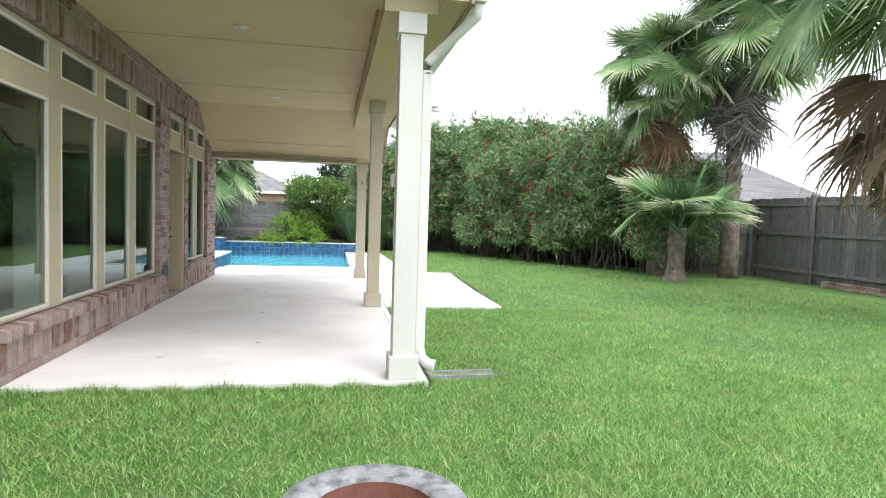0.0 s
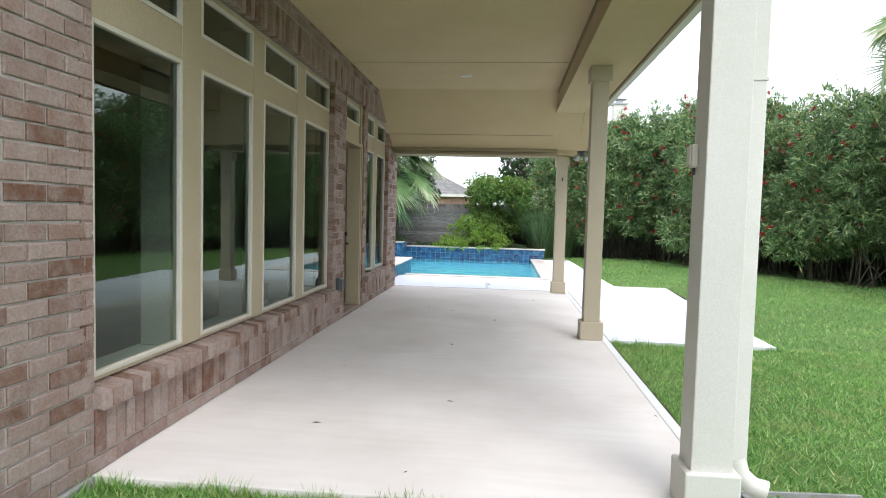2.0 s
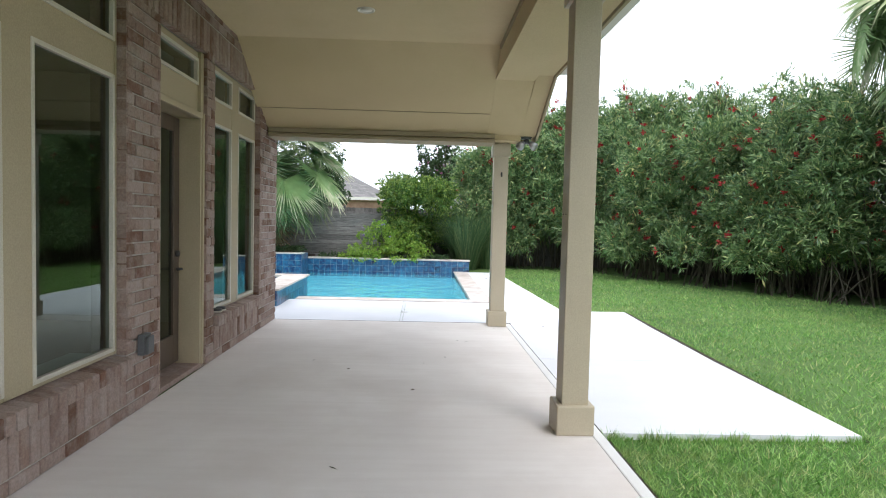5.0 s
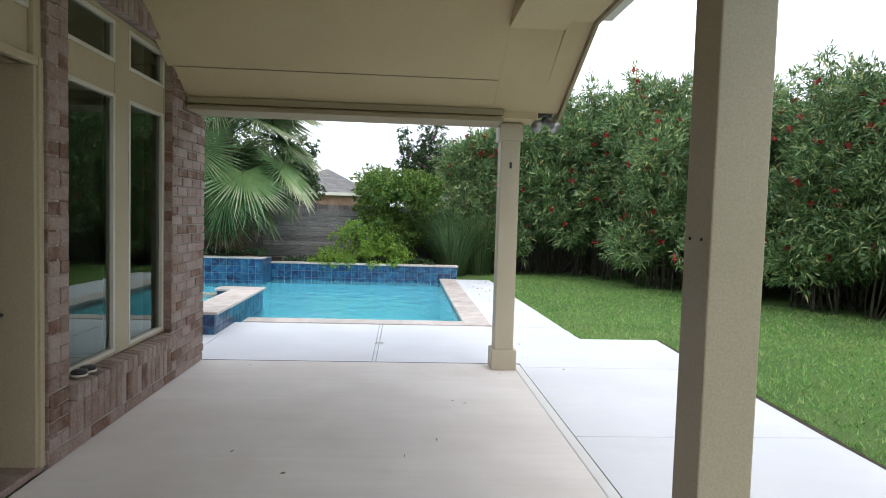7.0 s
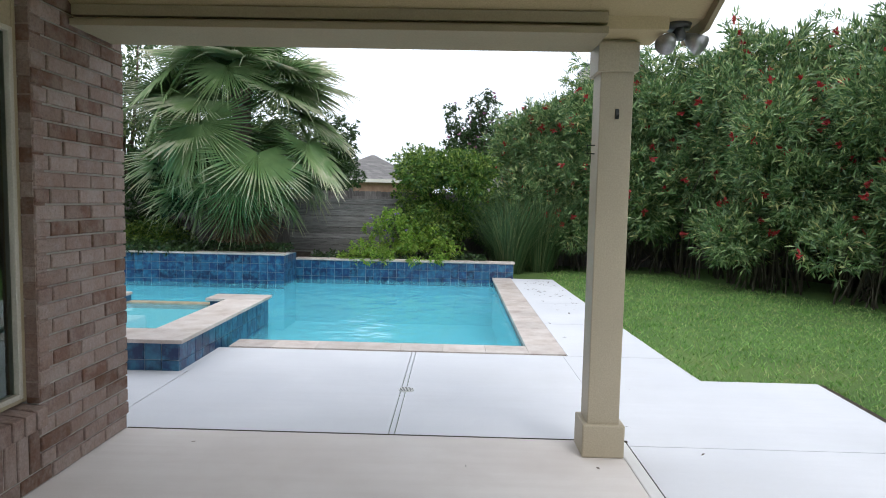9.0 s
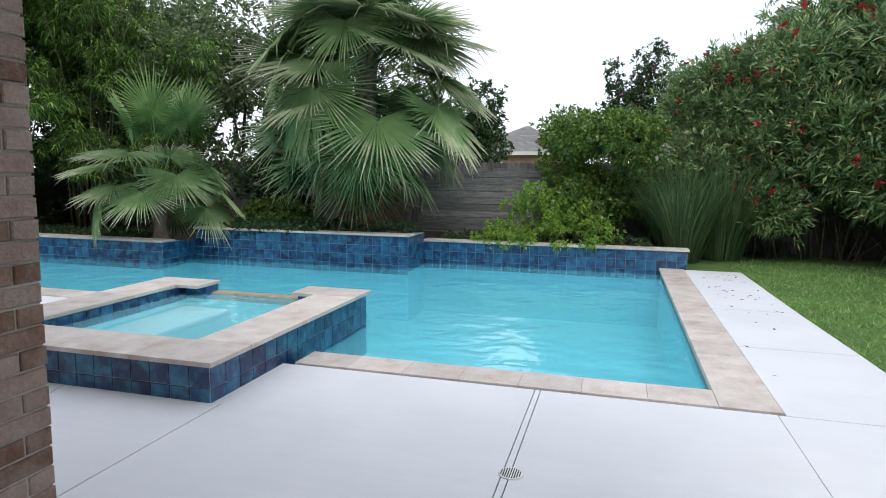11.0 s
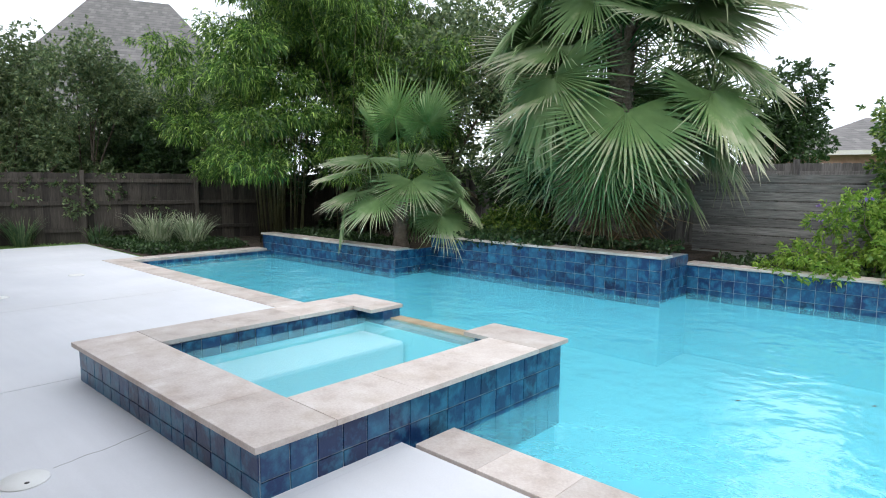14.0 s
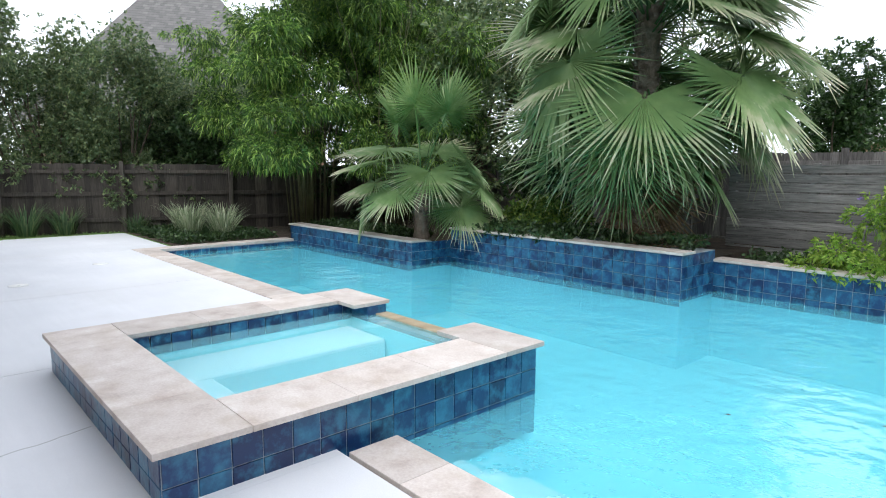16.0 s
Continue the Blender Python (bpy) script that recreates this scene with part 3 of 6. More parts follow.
wall_east = house_wall()
structure("foundation", boxes((WALL_X - 0.2, WALL_X + 0.02, HOUSE_Y0, 5.425, -0.1, 0.10), bevel=0.01), M_FOOTING, "rough grey concrete footing under the brick wall")
structure("ceiling", extrude_x(((5.47, CEIL), (12.2, CEIL), (13.56, 2.655), (13.56, 2.75), (12.25, CEIL + 0.1), (5.47, CEIL + 0.1)), WALL_X - 0.05, 0.20), M_CREAM, "cream painted board ceiling of the covered patio")
structure("ceiling_slope", extrude_x(((12.668, BEAM), (13.56, 2.655), (13.56, 2.75), (12.668, 3.26)), 0.201, 0.64), M_CREAM, "sloping cream board at the patio roof corner")
structure("beam_cross", boxes((WALL_X - 0.05, 0.64, 13.56, 13.90, 2.585, 2.95), bevel=0.006), M_CREAM, "cream painted beam at the end of the patio roof")
structure("trim_cross", boxes((WALL_X + 0.01, 0.30, 13.52, 13.558, 2.605, 2.665), (WALL_X + 0.01, 0.30, 13.50, 13.92, 2.545, 2.583), bevel=0.004), M_CREAM_DARK, "tan trim boards along the cross beam")
structure("beam_long", extrude_x(((5.47, BEAM), (12.668, BEAM), (12.2, CEIL + 0.05), (5.47, CEIL + 0.05)), 0.19, 0.64), M_CREAM, "cream boxed beam carried by the patio columns")
structure("beam_front", boxes((WALL_X - 0.05, 0.19, 5.47, 5.75, 3.25, CEIL + 0.05), bevel=0.006), M_CREAM, "cream boxed beam over the front of the patio")
structure("soffit", extrude_x(((5.2, 3.20), (12.55, 3.20), (13.6, 2.66), (13.9, 2.66), (13.9, 2.9), (12.6, 3.5), (5.2, 3.5)), 0.642, 0.84), M_CREAM, "cream soffit under the eave")
structure("fascia", extrude_x(((5.15, 3.17), (12.5, 3.17), (13.6, 2.60), (13.95, 2.60), (13.95, 2.95), (12.6, 3.45), (5.15, 3.45)), 0.842, 0.87), M_CREAM_DARK, "tan fascia board along the eave")
structure("roof", extrude_x(((5.1, 3.52), (12.7, 3.52), (14.1, 2.98), (14.1, 3.05), (12.7, 3.7), (5.1, 3.62)), WALL_X, 0.91), M_SHINGLE, "grey shingle roof over the patio")
structure("roof_house", extrude_x(((HOUSE_Y0 - 0.4, 3.78), (HOUSE_Y1 + 0.4, 3.78), (HOUSE_Y1 - 4, 6.5), (HOUSE_Y0 + 4, 6.5)), -13.5, WALL_X + 0.35), M_SHINGLE, "grey shingle roof of the house")
structure("room_shell", boxes((-9.0, -2.9, -2.0, 13.6, 0.05, 0.10)), M_ROOM_FLOOR, "dim wooden floor inside the house")
structure("room_wall", boxes((-9.1, -9.0, -2.0, 13.68, 0.1, 3.3), (-9.0, -2.9, -2.1, -2.0, 0.1, 3.3), (-9.0, -2.9, 13.6, 13.68, 0.1, 3.3), (-5.2, -4.9, 7.3, 7.6, 0.1, 3.3)), M_ROOM, "plain beige walls of the unlit room behind the windows")
structure("room_ceiling", boxes((-9.1, -2.9, -2.1, 13.68, 3.3, 3.35)), M_ROOM, "plain ceiling of the unlit room")


def column(y, top, cap_z, label, paint, x=0.424, half=0.096):
    c = thing("column", label, "column", (x, y, SLAB), "patio columns")
    h = top - SLAB
    part("shaft", boxes((-half, half, -half, half, 0.19, h), bevel=0.006), paint, c)
    part("base", boxes((-0.128, 0.128, -0.123, 0.123, 0, 0.205), bevel=0.01), paint, c)
    part("capital", boxes((-0.118, 0.118, -0.118, 0.118, cap_z - SLAB, cap_z - SLAB + 0.17), bevel=0.006), paint, c)
    return c


# Front column takes the lit copy of the paint, the other two the shaded.
column(5.573, BEAM, BEAM - 0.17, "square cream patio column, lit tone painted in, plain base beside downspout", M_COLUMN_LIT)
column(9.655, BEAM, BEAM - 0.17, "square tan patio column with shade painted in and a plain base", M_COLUMN_SHADED, 0.434, 0.09)
column(13.872, 2.62, 2.40, "square tan corner column with shade painted in, small iron hook", M_COLUMN_SHADED)


for screw_y in (9.62, 9.70):
    screw = thing("screw", "small dark screw head in the tan column", "screw", (0.3435, screw_y, 1.585), "screws in the column")
    part("head", tube(((0, 0, 0), (-0.004, 0, 0)), (0.006, 0.005), 10), M_BLACK, screw)


# ---- windows and door ----
def glass_pane(x, y0, y1, z0, z1):
    """A sheet of glass: its outer face and its four edges."""
    bm = boxes((x - 0.006, x, y0, y1, z0, z1))
    bmesh.ops.delete(bm, geom=[f for f in bm.faces if f.calc_center_median().x < x - 0.005], context="FACES_ONLY")
    bmesh.ops.recalc_face_normals(bm, faces=bm.faces)
    if any(f.normal.x < -0.5 for f in bm.faces):
        bmesh.ops.reverse_faces(bm, faces=bm.faces)
    return bm


def window_group(name, y0, y1, panes, label):
    """A tall window group: painted trim, white sash frames, a row of transoms, real glass."""
    w = structure(name, boxes((PANE_X - 0.06, PANE_X + 0.02, y0 + 0.002, y1 - 0.002, 2.955, 2.998), bevel=0.004), M_TRIM, label)
    edges = [y0 + 0.002] + [v for p in panes for v in p] + [y1 - 0.002]
    z_sill, z_mid0, z_mid1 = 0.553, 2.44, 2.66
    for a, b in zip(edges[0::2], edges[1::2]):
        part("mullion", boxes((PANE_X - 0.06, PANE_X + 0.018, a, b, z_sill, 2.955), bevel=0.004), M_TRIM, w)
    inner0, inner1 = PANE_X - 0.27, PANE_X - 0.064
    for a, b in zip(edges[2:-1:2], edges[3:-1:2]):
        part("inner_jamb", boxes((inner0, inner1, a - 0.01, b + 0.01, z_sill, 2.955), bevel=0.004), M_ROOM, w, "plastered jamb inside the room")
    part("inner_head", boxes((inner0, inner1, y0 + 0.002, y1 - 0.002, z_mid0 + 0.01, z_mid1 - 0.01)), M_ROOM, w)
    part("inner_sill", boxes((inner0 - 0.03, inner1, y0 + 0.002, y1 - 0.002, z_sill - 0.03, z_sill - 0.002), bevel=0.004), M_ROOM, w)
    for a, b in panes:
        part("panel", boxes((PANE_X - 0.06, PANE_X + 0.014, a, b, z_mid0, z_mid1), bevel=0.003), M_TRIM, w)
        part("sill_trim", boxes((PANE_X - 0.06, PANE_X + 0.016, a, b, z_sill, 0.575), bevel=0.003), M_TRIM, w)
        for z0, z1 in ((0.575, z_mid0), (z_mid1, 2.955)):
            s = bmesh.new()
            f = 0.028
            for r in ((a, a + f, z0, z1), (b - f, b, z0, z1), (a + f, b - f, z0, z0 + f), (a + f, b - f, z1 - f, z1)):
                box(s, PANE_X - 0.03, PANE_X + 0.022, *r, bevel=0.004)
            sash = part("sash", s, M_WHITE, w, "white vinyl sash frame")
            g = part("pane", glass_pane(PANE_X - 0.006, a + f - 0.003, b - f + 0.003, z0 + f - 0.003, z1 - f + 0.003), M_GLASS, sash)
            g.visible_shadow = False
    return w


window_group("window_1", 5.45, 9.78, ((5.52, 6.42), (6.67, 7.55), (7.78, 8.64), (8.87, 9.75)), "wide group of tall windows with cream trim and transoms")
window_group("window_2", 11.55, 13.2, ((11.62, 12.28), (12.50, 13.17)), "pair of tall windows with cream trim and transoms")


M_DOOR = surface("dark_door_paint", ((0.3, (0.07, 0.05, 0.035)), (0.7, (0.10, 0.07, 0.05))), 2, 60, 0.4, 0.1)


def patio_door():
    y0, y1 = 10.322, 11.328
    d = structure("door_1", boxes((WALL_X - 0.28, PANE_X + 0.05, y0, y0 + 0.07, 0.12, 2.998), (WALL_X - 0.28, PANE_X + 0.05, y1 - 0.07, y1, 0.12, 2.998), (WALL_X - 0.28, PANE_X + 0.02, y0 + 0.07, y1 - 0.07, 2.40, 2.70), (WALL_X - 0.28, PANE_X + 0.02, y0 + 0.07, y1 - 0.07, 2.94, 2.998), bevel=0.004), M_TRIM, "closed glazed patio door set deep in a cream painted frame")
    part("casing", boxes((PANE_X - 0.02, PANE_X + 0.066, y1 - 0.045, y1 - 0.003, 0.12, 2.45), (PANE_X - 0.02, PANE_X + 0.066, y0 + 0.003, y0 + 0.045, 0.12, 2.45), (PANE_X - 0.02, PANE_X + 0.062, y0 + 0.045, y1 - 0.045, 2.40, 2.45), bevel=0.006), M_TRIM, d)
    part("door_leaf", boxes((-2.905, -2.86, y0 + 0.075, y0 + 0.18, 0.16, 2.39), (-2.905, -2.86, y1 - 0.20, y1 - 0.075, 0.16, 2.39), (-2.905, -2.86, y0 + 0.20, y1 - 0.20, 0.16, 0.42), (-2.905, -2.86, y0 + 0.20, y1 - 0.20, 2.26, 2.39), bevel=0.004), M_DOOR, d, "dark brown glazed door leaf")
    g = part("door_pane", glass_pane(-2.880, y0 + 0.195, y1 - 0.195, 0.415, 2.265), M_GLASS, d)
    g.visible_shadow = False
    g = part("transom_pane", glass_pane(PANE_X - 0.006, y0 + 0.09, y1 - 0.09, 2.715, 2.925), M_GLASS, d)
    g.visible_shadow = False
    part("transom_sash", boxes((PANE_X - 0.03, PANE_X + 0.03, y0 + 0.07, y0 + 0.1, 2.70, 2.94), (PANE_X - 0.03, PANE_X + 0.03, y1 - 0.1, y1 - 0.07, 2.70, 2.94), (PANE_X - 0.03, PANE_X + 0.03, y0 + 0.1, y1 - 0.1, 2.70, 2.728), (PANE_X - 0.03, PANE_X + 0.03, y0 + 0.1, y1 - 0.1, 2.912, 2.94), bevel=0.003), M_WHITE, d)
    h = bmesh.new()
    tube(((-2.858, y1 - 0.14, 1.02), (-2.81, y1 - 0.14, 1.02), (-2.805, y1 - 0.24, 1.02)), (0.012, 0.012, 0.009), 8, h)
    part("door_handle", h, M_BLACK, d, "dark bronze lever handle")
    part("deadbolt", tube(((-2.858, y1 - 0.14, 1.16), (-2.835, y1 - 0.14, 1.16)), (0.03, 0.028), 12), M_BLACK, d)
    structure("door_sill", boxes((WALL_X - 0.28, WALL_X - 0.03, y0, y1, 0.09, 0.135), bevel=0.006), M_BRICK, "shallow brown brick threshold under the patio door")


patio_door()


# ---- small fixtures of the patio ----
def recessed_light(y, x=-1.18):
    c = thing("recessed_light", "round white recessed ceiling light, unlit", "ceiling light", (x, y, CEIL), "patio ceiling lights")
    ring = bmesh.new()
    n = 24
    for r0, r1, z0, z1 in ((0.085, 0.075, -0.003, -0.014), (0.075, 0.055, -0.014, -0.006)):
        a = [ring.verts.new((r0 * math.cos(k * 2 * math.pi / n), r0 * math.sin(k * 2 * math.pi / n), z0)) for k in range(n)]
        b = [ring.verts.new((r1 * math.cos(k * 2 * math.pi / n), r1 * math.sin(k * 2 * math.pi / n), z1)) for k in range(n)]
        for k in range(n):
            ring.faces.new((a[k], b[k], b[(k + 1) % n], a[(k + 1) % n]))
    part("trim_ring", ring, M_WHITE, c)
    part("lens", tube(((0, 0, -0.007), (0, 0, -0.003)), (0.054, 0.054), 24), M_WHITE, c)


for ly in (7.22, 11.24):
    recessed_light(ly)


def ceiling_strips():
    for sy in (7.8, 10.5):
        structure("ceiling_batten", boxes((WALL_X + 0.01, 0.185, sy - 0.006, sy + 0.006, CEIL - 0.004, CEIL + 0.001)), M_CREAM_DARK, "thin joint between the ceiling boards")
    nz = (3.43 - 2.655) / (13.56 - 12.2)
    sy = 13.2
    z = CEIL - (sy - 12.2) * nz
    structure("ceiling_batten", boxes((WALL_X + 0.01, 0.185, sy - 0.006, sy + 0.006, z - 0.005, z + 0.002)), M_CREAM_DARK, "thin joint between the ceiling boards")
    structure("trim_beam", boxes((0.172, 0.188, 5.76, 12.2, CEIL - 0.05, CEIL - 0.001), bevel=0.003), M_CREAM_DARK, "tan trim where ceiling and beam meet")


ceiling_strips()


def gutter():
    g = thing("gutter", "cream metal gutter along the eave with a downspout", "gutter", (0.87, 5.15, 3.2))
    bm = bmesh.new()
    for r in ((0.002, 0.10, 0, 7.35, 0.0, 0.006), (0.002, 0.006, 0, 7.35, 0.006, 0.12), (0.095, 0.10, 0, 7.35, 0.006, 0.12), (0.1, 0.112, 0, 7.35, 0.108, 0.12), (0.006, 0.095, 0, 0.005, 0.006, 0.12), (0.006, 0.095, 7.345, 7.35, 0.006, 0.12)):
        box(bm, *r)
    part("channel", bm, M_COLUMN_LIT, g)
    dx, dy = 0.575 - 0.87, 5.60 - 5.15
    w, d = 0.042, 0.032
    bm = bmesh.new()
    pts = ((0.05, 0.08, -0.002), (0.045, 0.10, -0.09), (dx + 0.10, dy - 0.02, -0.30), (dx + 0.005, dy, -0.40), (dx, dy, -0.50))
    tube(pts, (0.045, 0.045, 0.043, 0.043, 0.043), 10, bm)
    part("elbow", bm, M_COLUMN_LIT, g)
    part("downspout", boxes((dx - w, dx + w, dy - d, dy + d, -2.88, -0.47), bevel=0.008), M_COLUMN_LIT, g)
    part("strap", boxes((dx - w - 0.004, dx + w + 0.004, dy - d - 0.004, dy + d + 0.004, -1.06, -1.045)), M_COLUMN_LIT, g)
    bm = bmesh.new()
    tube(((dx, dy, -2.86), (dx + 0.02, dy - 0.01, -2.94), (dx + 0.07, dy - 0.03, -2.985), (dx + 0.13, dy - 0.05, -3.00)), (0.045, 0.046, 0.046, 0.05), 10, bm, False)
    part("outlet", bm, M_COLUMN_LIT, g, "kicked-out foot of the downspout")


gutter()


def splash_block():
    b = bmesh.new()
    box(b, 0, 0.62, -0.08, 0.08, 0.0, 0.06)
    box(b, 0, 0.62, -0.10, -0.08, 0.0, 0.085)
    box(b, 0, 0.62, 0.08, 0.10, 0.0, 0.085)
    box(b, 0, 0.04, -0.08, 0.08, 0.06, 0.075)
    s = thing("splash_block", "weathered grey concrete splash block in the grass", "splash block", (0.69, 5.72, 0.0))
    s.rotation_euler = (0, 0, radians(4))
    part("trough", b, M_FOOTING, s)


splash_block()


def flood_light():
    f = thing("flood_light", "twin-lamp outdoor flood light under the eave corner", "flood light", (0.74, 13.72, 2.66))
    part("mounting_plate", tube(((0, 0, 0), (0, 0, -0.03)), (0.075, 0.065), 16), M_GREYBOX, f)
    for sx in (-1, 1):
        tip = Vector((sx * 0.10, -0.09, -0.14))
        part("arm", tube(((0, 0, -0.03), (sx * 0.04, -0.02, -0.07)), (0.016, 0.016), 8), M_GREYBOX, f)
        part("lamp", tube(((sx * 0.04, -0.02, -0.07), (sx * 0.06, -0.045, -0.095), tuple(tip)), (0.02, 0.04, 0.058), 16), M_METAL, f, "clear reflector flood lamp")
    part("sensor", tube(((0, -0.03, -0.03), (0, -0.05, -0.09)), (0.025, 0.03), 12), M_GREYBOX, f)


flood_light()


def column_box():
    c = thing("timer_box", "small white weatherproof switch box on a column", "switch box", (0.321, 5.62, 1.79))
    part("body", boxes((-0.024, 0.006, -0.03, 0.03, -0.055, 0.055), bevel=0.006), M_WHITE, c)
    part("cover", boxes((-0.034, -0.025, -0.026, 0.026, -0.048, 0.048), bevel=0.004), M_WHITE, c)
    part("cable", tube(((-0.005, 0, -0.055), (-0.005, 0, -0.09)), (0.008, 0.008), 6), M_GREYBOX, c)


column_box()


def outlet_box():
    o = thing("outlet_box", "dark grey weatherproof outlet box on the brick pier", "outlet", (WALL_X + 0.005, 9.98, 0.58))
    part("body", boxes((0, 0.05, -0.06, 0.06, -0.075, 0.075), bevel=0.008), M_GREYBOX, o)
    part("cover", boxes((0.051, 0.075, -0.055, 0.055, -0.07, 0.06), bevel=0.01), M_GREYBOX, o)


outlet_box()


def hook():
    h = thing("hook", "small black iron hook on the corner column", "hook", (0.43, 13.775, 2.16))
    part("plate", boxes((-0.012, 0.012, -0.006, 0, -0.03, 0.03), bevel=0.003), M_BLACK, h)
    part("prong", tube(((0, -0.006, -0.01), (0, -0.03, -0.025), (0, -0.04, -0.005)), (0.005, 0.005, 0.004), 6), M_BLACK, h)
    b = thing("bracket", "small black wire bracket on the column side", "bracket", (0.327, 13.86, 1.96))
    part("wire", tube(((0, 0, 0.025), (-0.045, 0, 0.025), (-0.045, 0, -0.025), (0, 0, -0.025)), (0.004, 0.004, 0.004, 0.004), 6), M_BLACK, b)


hook()


def ledge_gadget():
    g = thing("thermometer", "small peanut-shaped black gadget on a pale base on the window ledge", "thermometer", (WALL_X - 0.02, 11.75, 0.553))
    base, top = bmesh.new(), bmesh.new()
    for y in (-0.055, 0.055):
        tube(((0, y, 0), (0, y, 0.012)), (0.052, 0.05), 20, base)
        tube(((0, y, 0.0125), (0, y, 0.03), (0, y, 0.036)), (0.048, 0.047, 0.036), 20, top)
    box(top, -0.022, 0.022, -0.03, 0.03, 0.0125, 0.03)
    part("base", base, M_WHITE, g, "pale plastic base")
    part("cover", top, M_BLACK, g, "black plastic cover")


ledge_gadget()


def drain_grate():
    d = thing("drain_grate", "round white slotted drain cover in the deck", "drain cover", (-0.875, 15.11, DECK + 0.001))
    part("ring", tube(((0, 0, 0), (0, 0, 0.006)), (0.065, 0.062), 24), M_PLASTIC, d)
    for i in range(-4, 5):
        h = math.sqrt(0.055 ** 2 - (i * 0.012) ** 2)
        part("slot", boxes((i * 0.012 - 0.003, i * 0.012 + 0.003, -h, h, 0.0062, 0.0072)), M_BLACK, d)


drain_grate()


def skimmer_lid(x, y):
    d = thing("skimmer_lid", "round white plastic lid set flush in the deck", "lid", (x, y, DECK + 0.001), "deck lids")
    part("lid", tube(((0, 0, 0), (0, 0, 0.006)), (0.115, 0.11), 28), M_PLASTIC, d)
    part("finger_hole", tube(((0.05, 0, 0.006), (0.05, 0, 0.0075)), (0.012, 0.012), 8), M_BLACK, d)


for sx, sy in ((-3.98, 14.78), (-10.9, 17.05), (-9.6, 15.8)):
    skimmer_lid(sx, sy)


def fire_bowl():
    f = thing("fire_bowl", "round weathered grey stone fire bowl with a rusty inside", "fire bowl", (-0.02, 2.59, LAWN))
    n = 40
    prof_out = ((0.18, -0.02), (0.25, 0.08), (0.32, 0.22), (0.355, 0.33), (0.362, 0.365), (0.35, 0.38), (0.24, 0.372), (0.23, 0.355))
    prof_in = ((0.231, 0.356), (0.215, 0.30), (0.15, 0.24), (0.02, 0.22))
    for nm, prof, mat, lab in (("bowl", prof_out, M_STONE, "mottled grey cast stone bowl"), ("liner", prof_in, M_RUST, "rusty brown metal liner")):
        bm = bmesh.new()
        rings = [[bm.verts.new((r * math.cos(k * 2 * math.pi / n), r * math.sin(k * 2 * math.pi / n), z)) for k in range(n)] for r, z in prof]
        for a, b in zip(rings, rings[1:]):
            for k in range(n):
                bm.faces.new((a[k], a[(k + 1) % n], b[(k + 1) % n], b[k])).smooth = True
        bm.faces.new(rings[0][::-1] if nm == "bowl" else rings[-1])
        part(nm, bm, mat, f, lab)


M_STONE = surface("mottled_stone", ((0.35, (0.10, 0.10, 0.10)), (0.6, (0.27, 0.265, 0.265))), 16, 70, 0.85, 0.5, 0.006, (0.36, 0.355, 0.35), 9)
M_RUST = surface("rust", ((0.3, (0.09, 0.03, 0.018)), (0.7, (0.17, 0.065, 0.035))), 9, 60, 0.8, 0.5, 0.004)
fire_bowl()


def deck_crack():
    c = bmesh.new()
    pts, rnd = [], random.Random(4)
    for i in range(14):
        pts.append((-4.02 - i * 0.01 + rnd.uniform(-0.012, 0.012), 14.92 + i * 0.042))
    for (ax, ay), (bx, by) in zip(pts, pts[1:]):
        w = 0.003
        c.faces.new([c.verts.new(v) for v in ((ax - w, ay, DECK + 0.0012), (ax + w, ay, DECK + 0.0012), (bx + w, by, DECK + 0.0012), (bx - w, by, DECK + 0.0012))])
    structure("deck_crack", c, M_FOOTING, "fine wandering crack in the concrete deck")


deck_crack()


def room_lamp():
    """The one lit lamp that shows through the glass."""
    r = thing("pendant_lamp", "small lit bowl pendant lamp inside the house", "pendant lamp", (-5.4, 9.1, 3.298))
    m, n, l, q = nodes_of("warm_lamp")
    q.inputs["Emission Color"].default_value = (1, 0.55, 0.22, 1)
    q.inputs["Emission Strength"].default_value = 2
    part("canopy", tube(((0, 0, -0.03), (0, 0, 0)), (0.05, 0.065), 16), M_BLACK, r)
    part("rod", tube(((0, 0, -1.0), (0, 0, -0.03)), (0.008, 0.008), 8), M_BLACK, r)
    part("bowl", tube(((0, 0, -1.07), (0, 0, -1.055), (0, 0, -1.03), (0, 0, -1.0)), (0.03, 0.08, 0.11, 0.115), 20), m, r, "glowing amber glass bowl")


room_lamp()


# ---- lawn ----
def in_poly(px, py, poly):
    inside = np.zeros(len(px), bool)
    n = len(poly)
    for i in range(n):
        (x0, y0), (x1, y1) = poly[i], poly[(i + 1) % n]
        cross = ((y0 > py) != (y1 > py)) & (px < (x1 - x0) * (py - y0) / (y1 - y0 + 1e-12) + x0)
        inside ^= cross
    return inside


PAVED = (((-2.64, 5.42), (0.69, 5.42), (0.69, 9.6), (2.53, 9.6), (2.85, 15.61), (1.76, 15.61), (1.57, 22.92), (0.5, 23.4), (-20, 23.4), (-20, 11), (-2.64, 11)),)
HEDGE_LINE = ((12, 15.0), (9.3, 15.2), (8.0, 16.9), (6.8, 19.0), (5.4, 21.8), (4.3, 24.3), (0.8, 24.9), (0.8, 60), (40, 60), (40, 15))


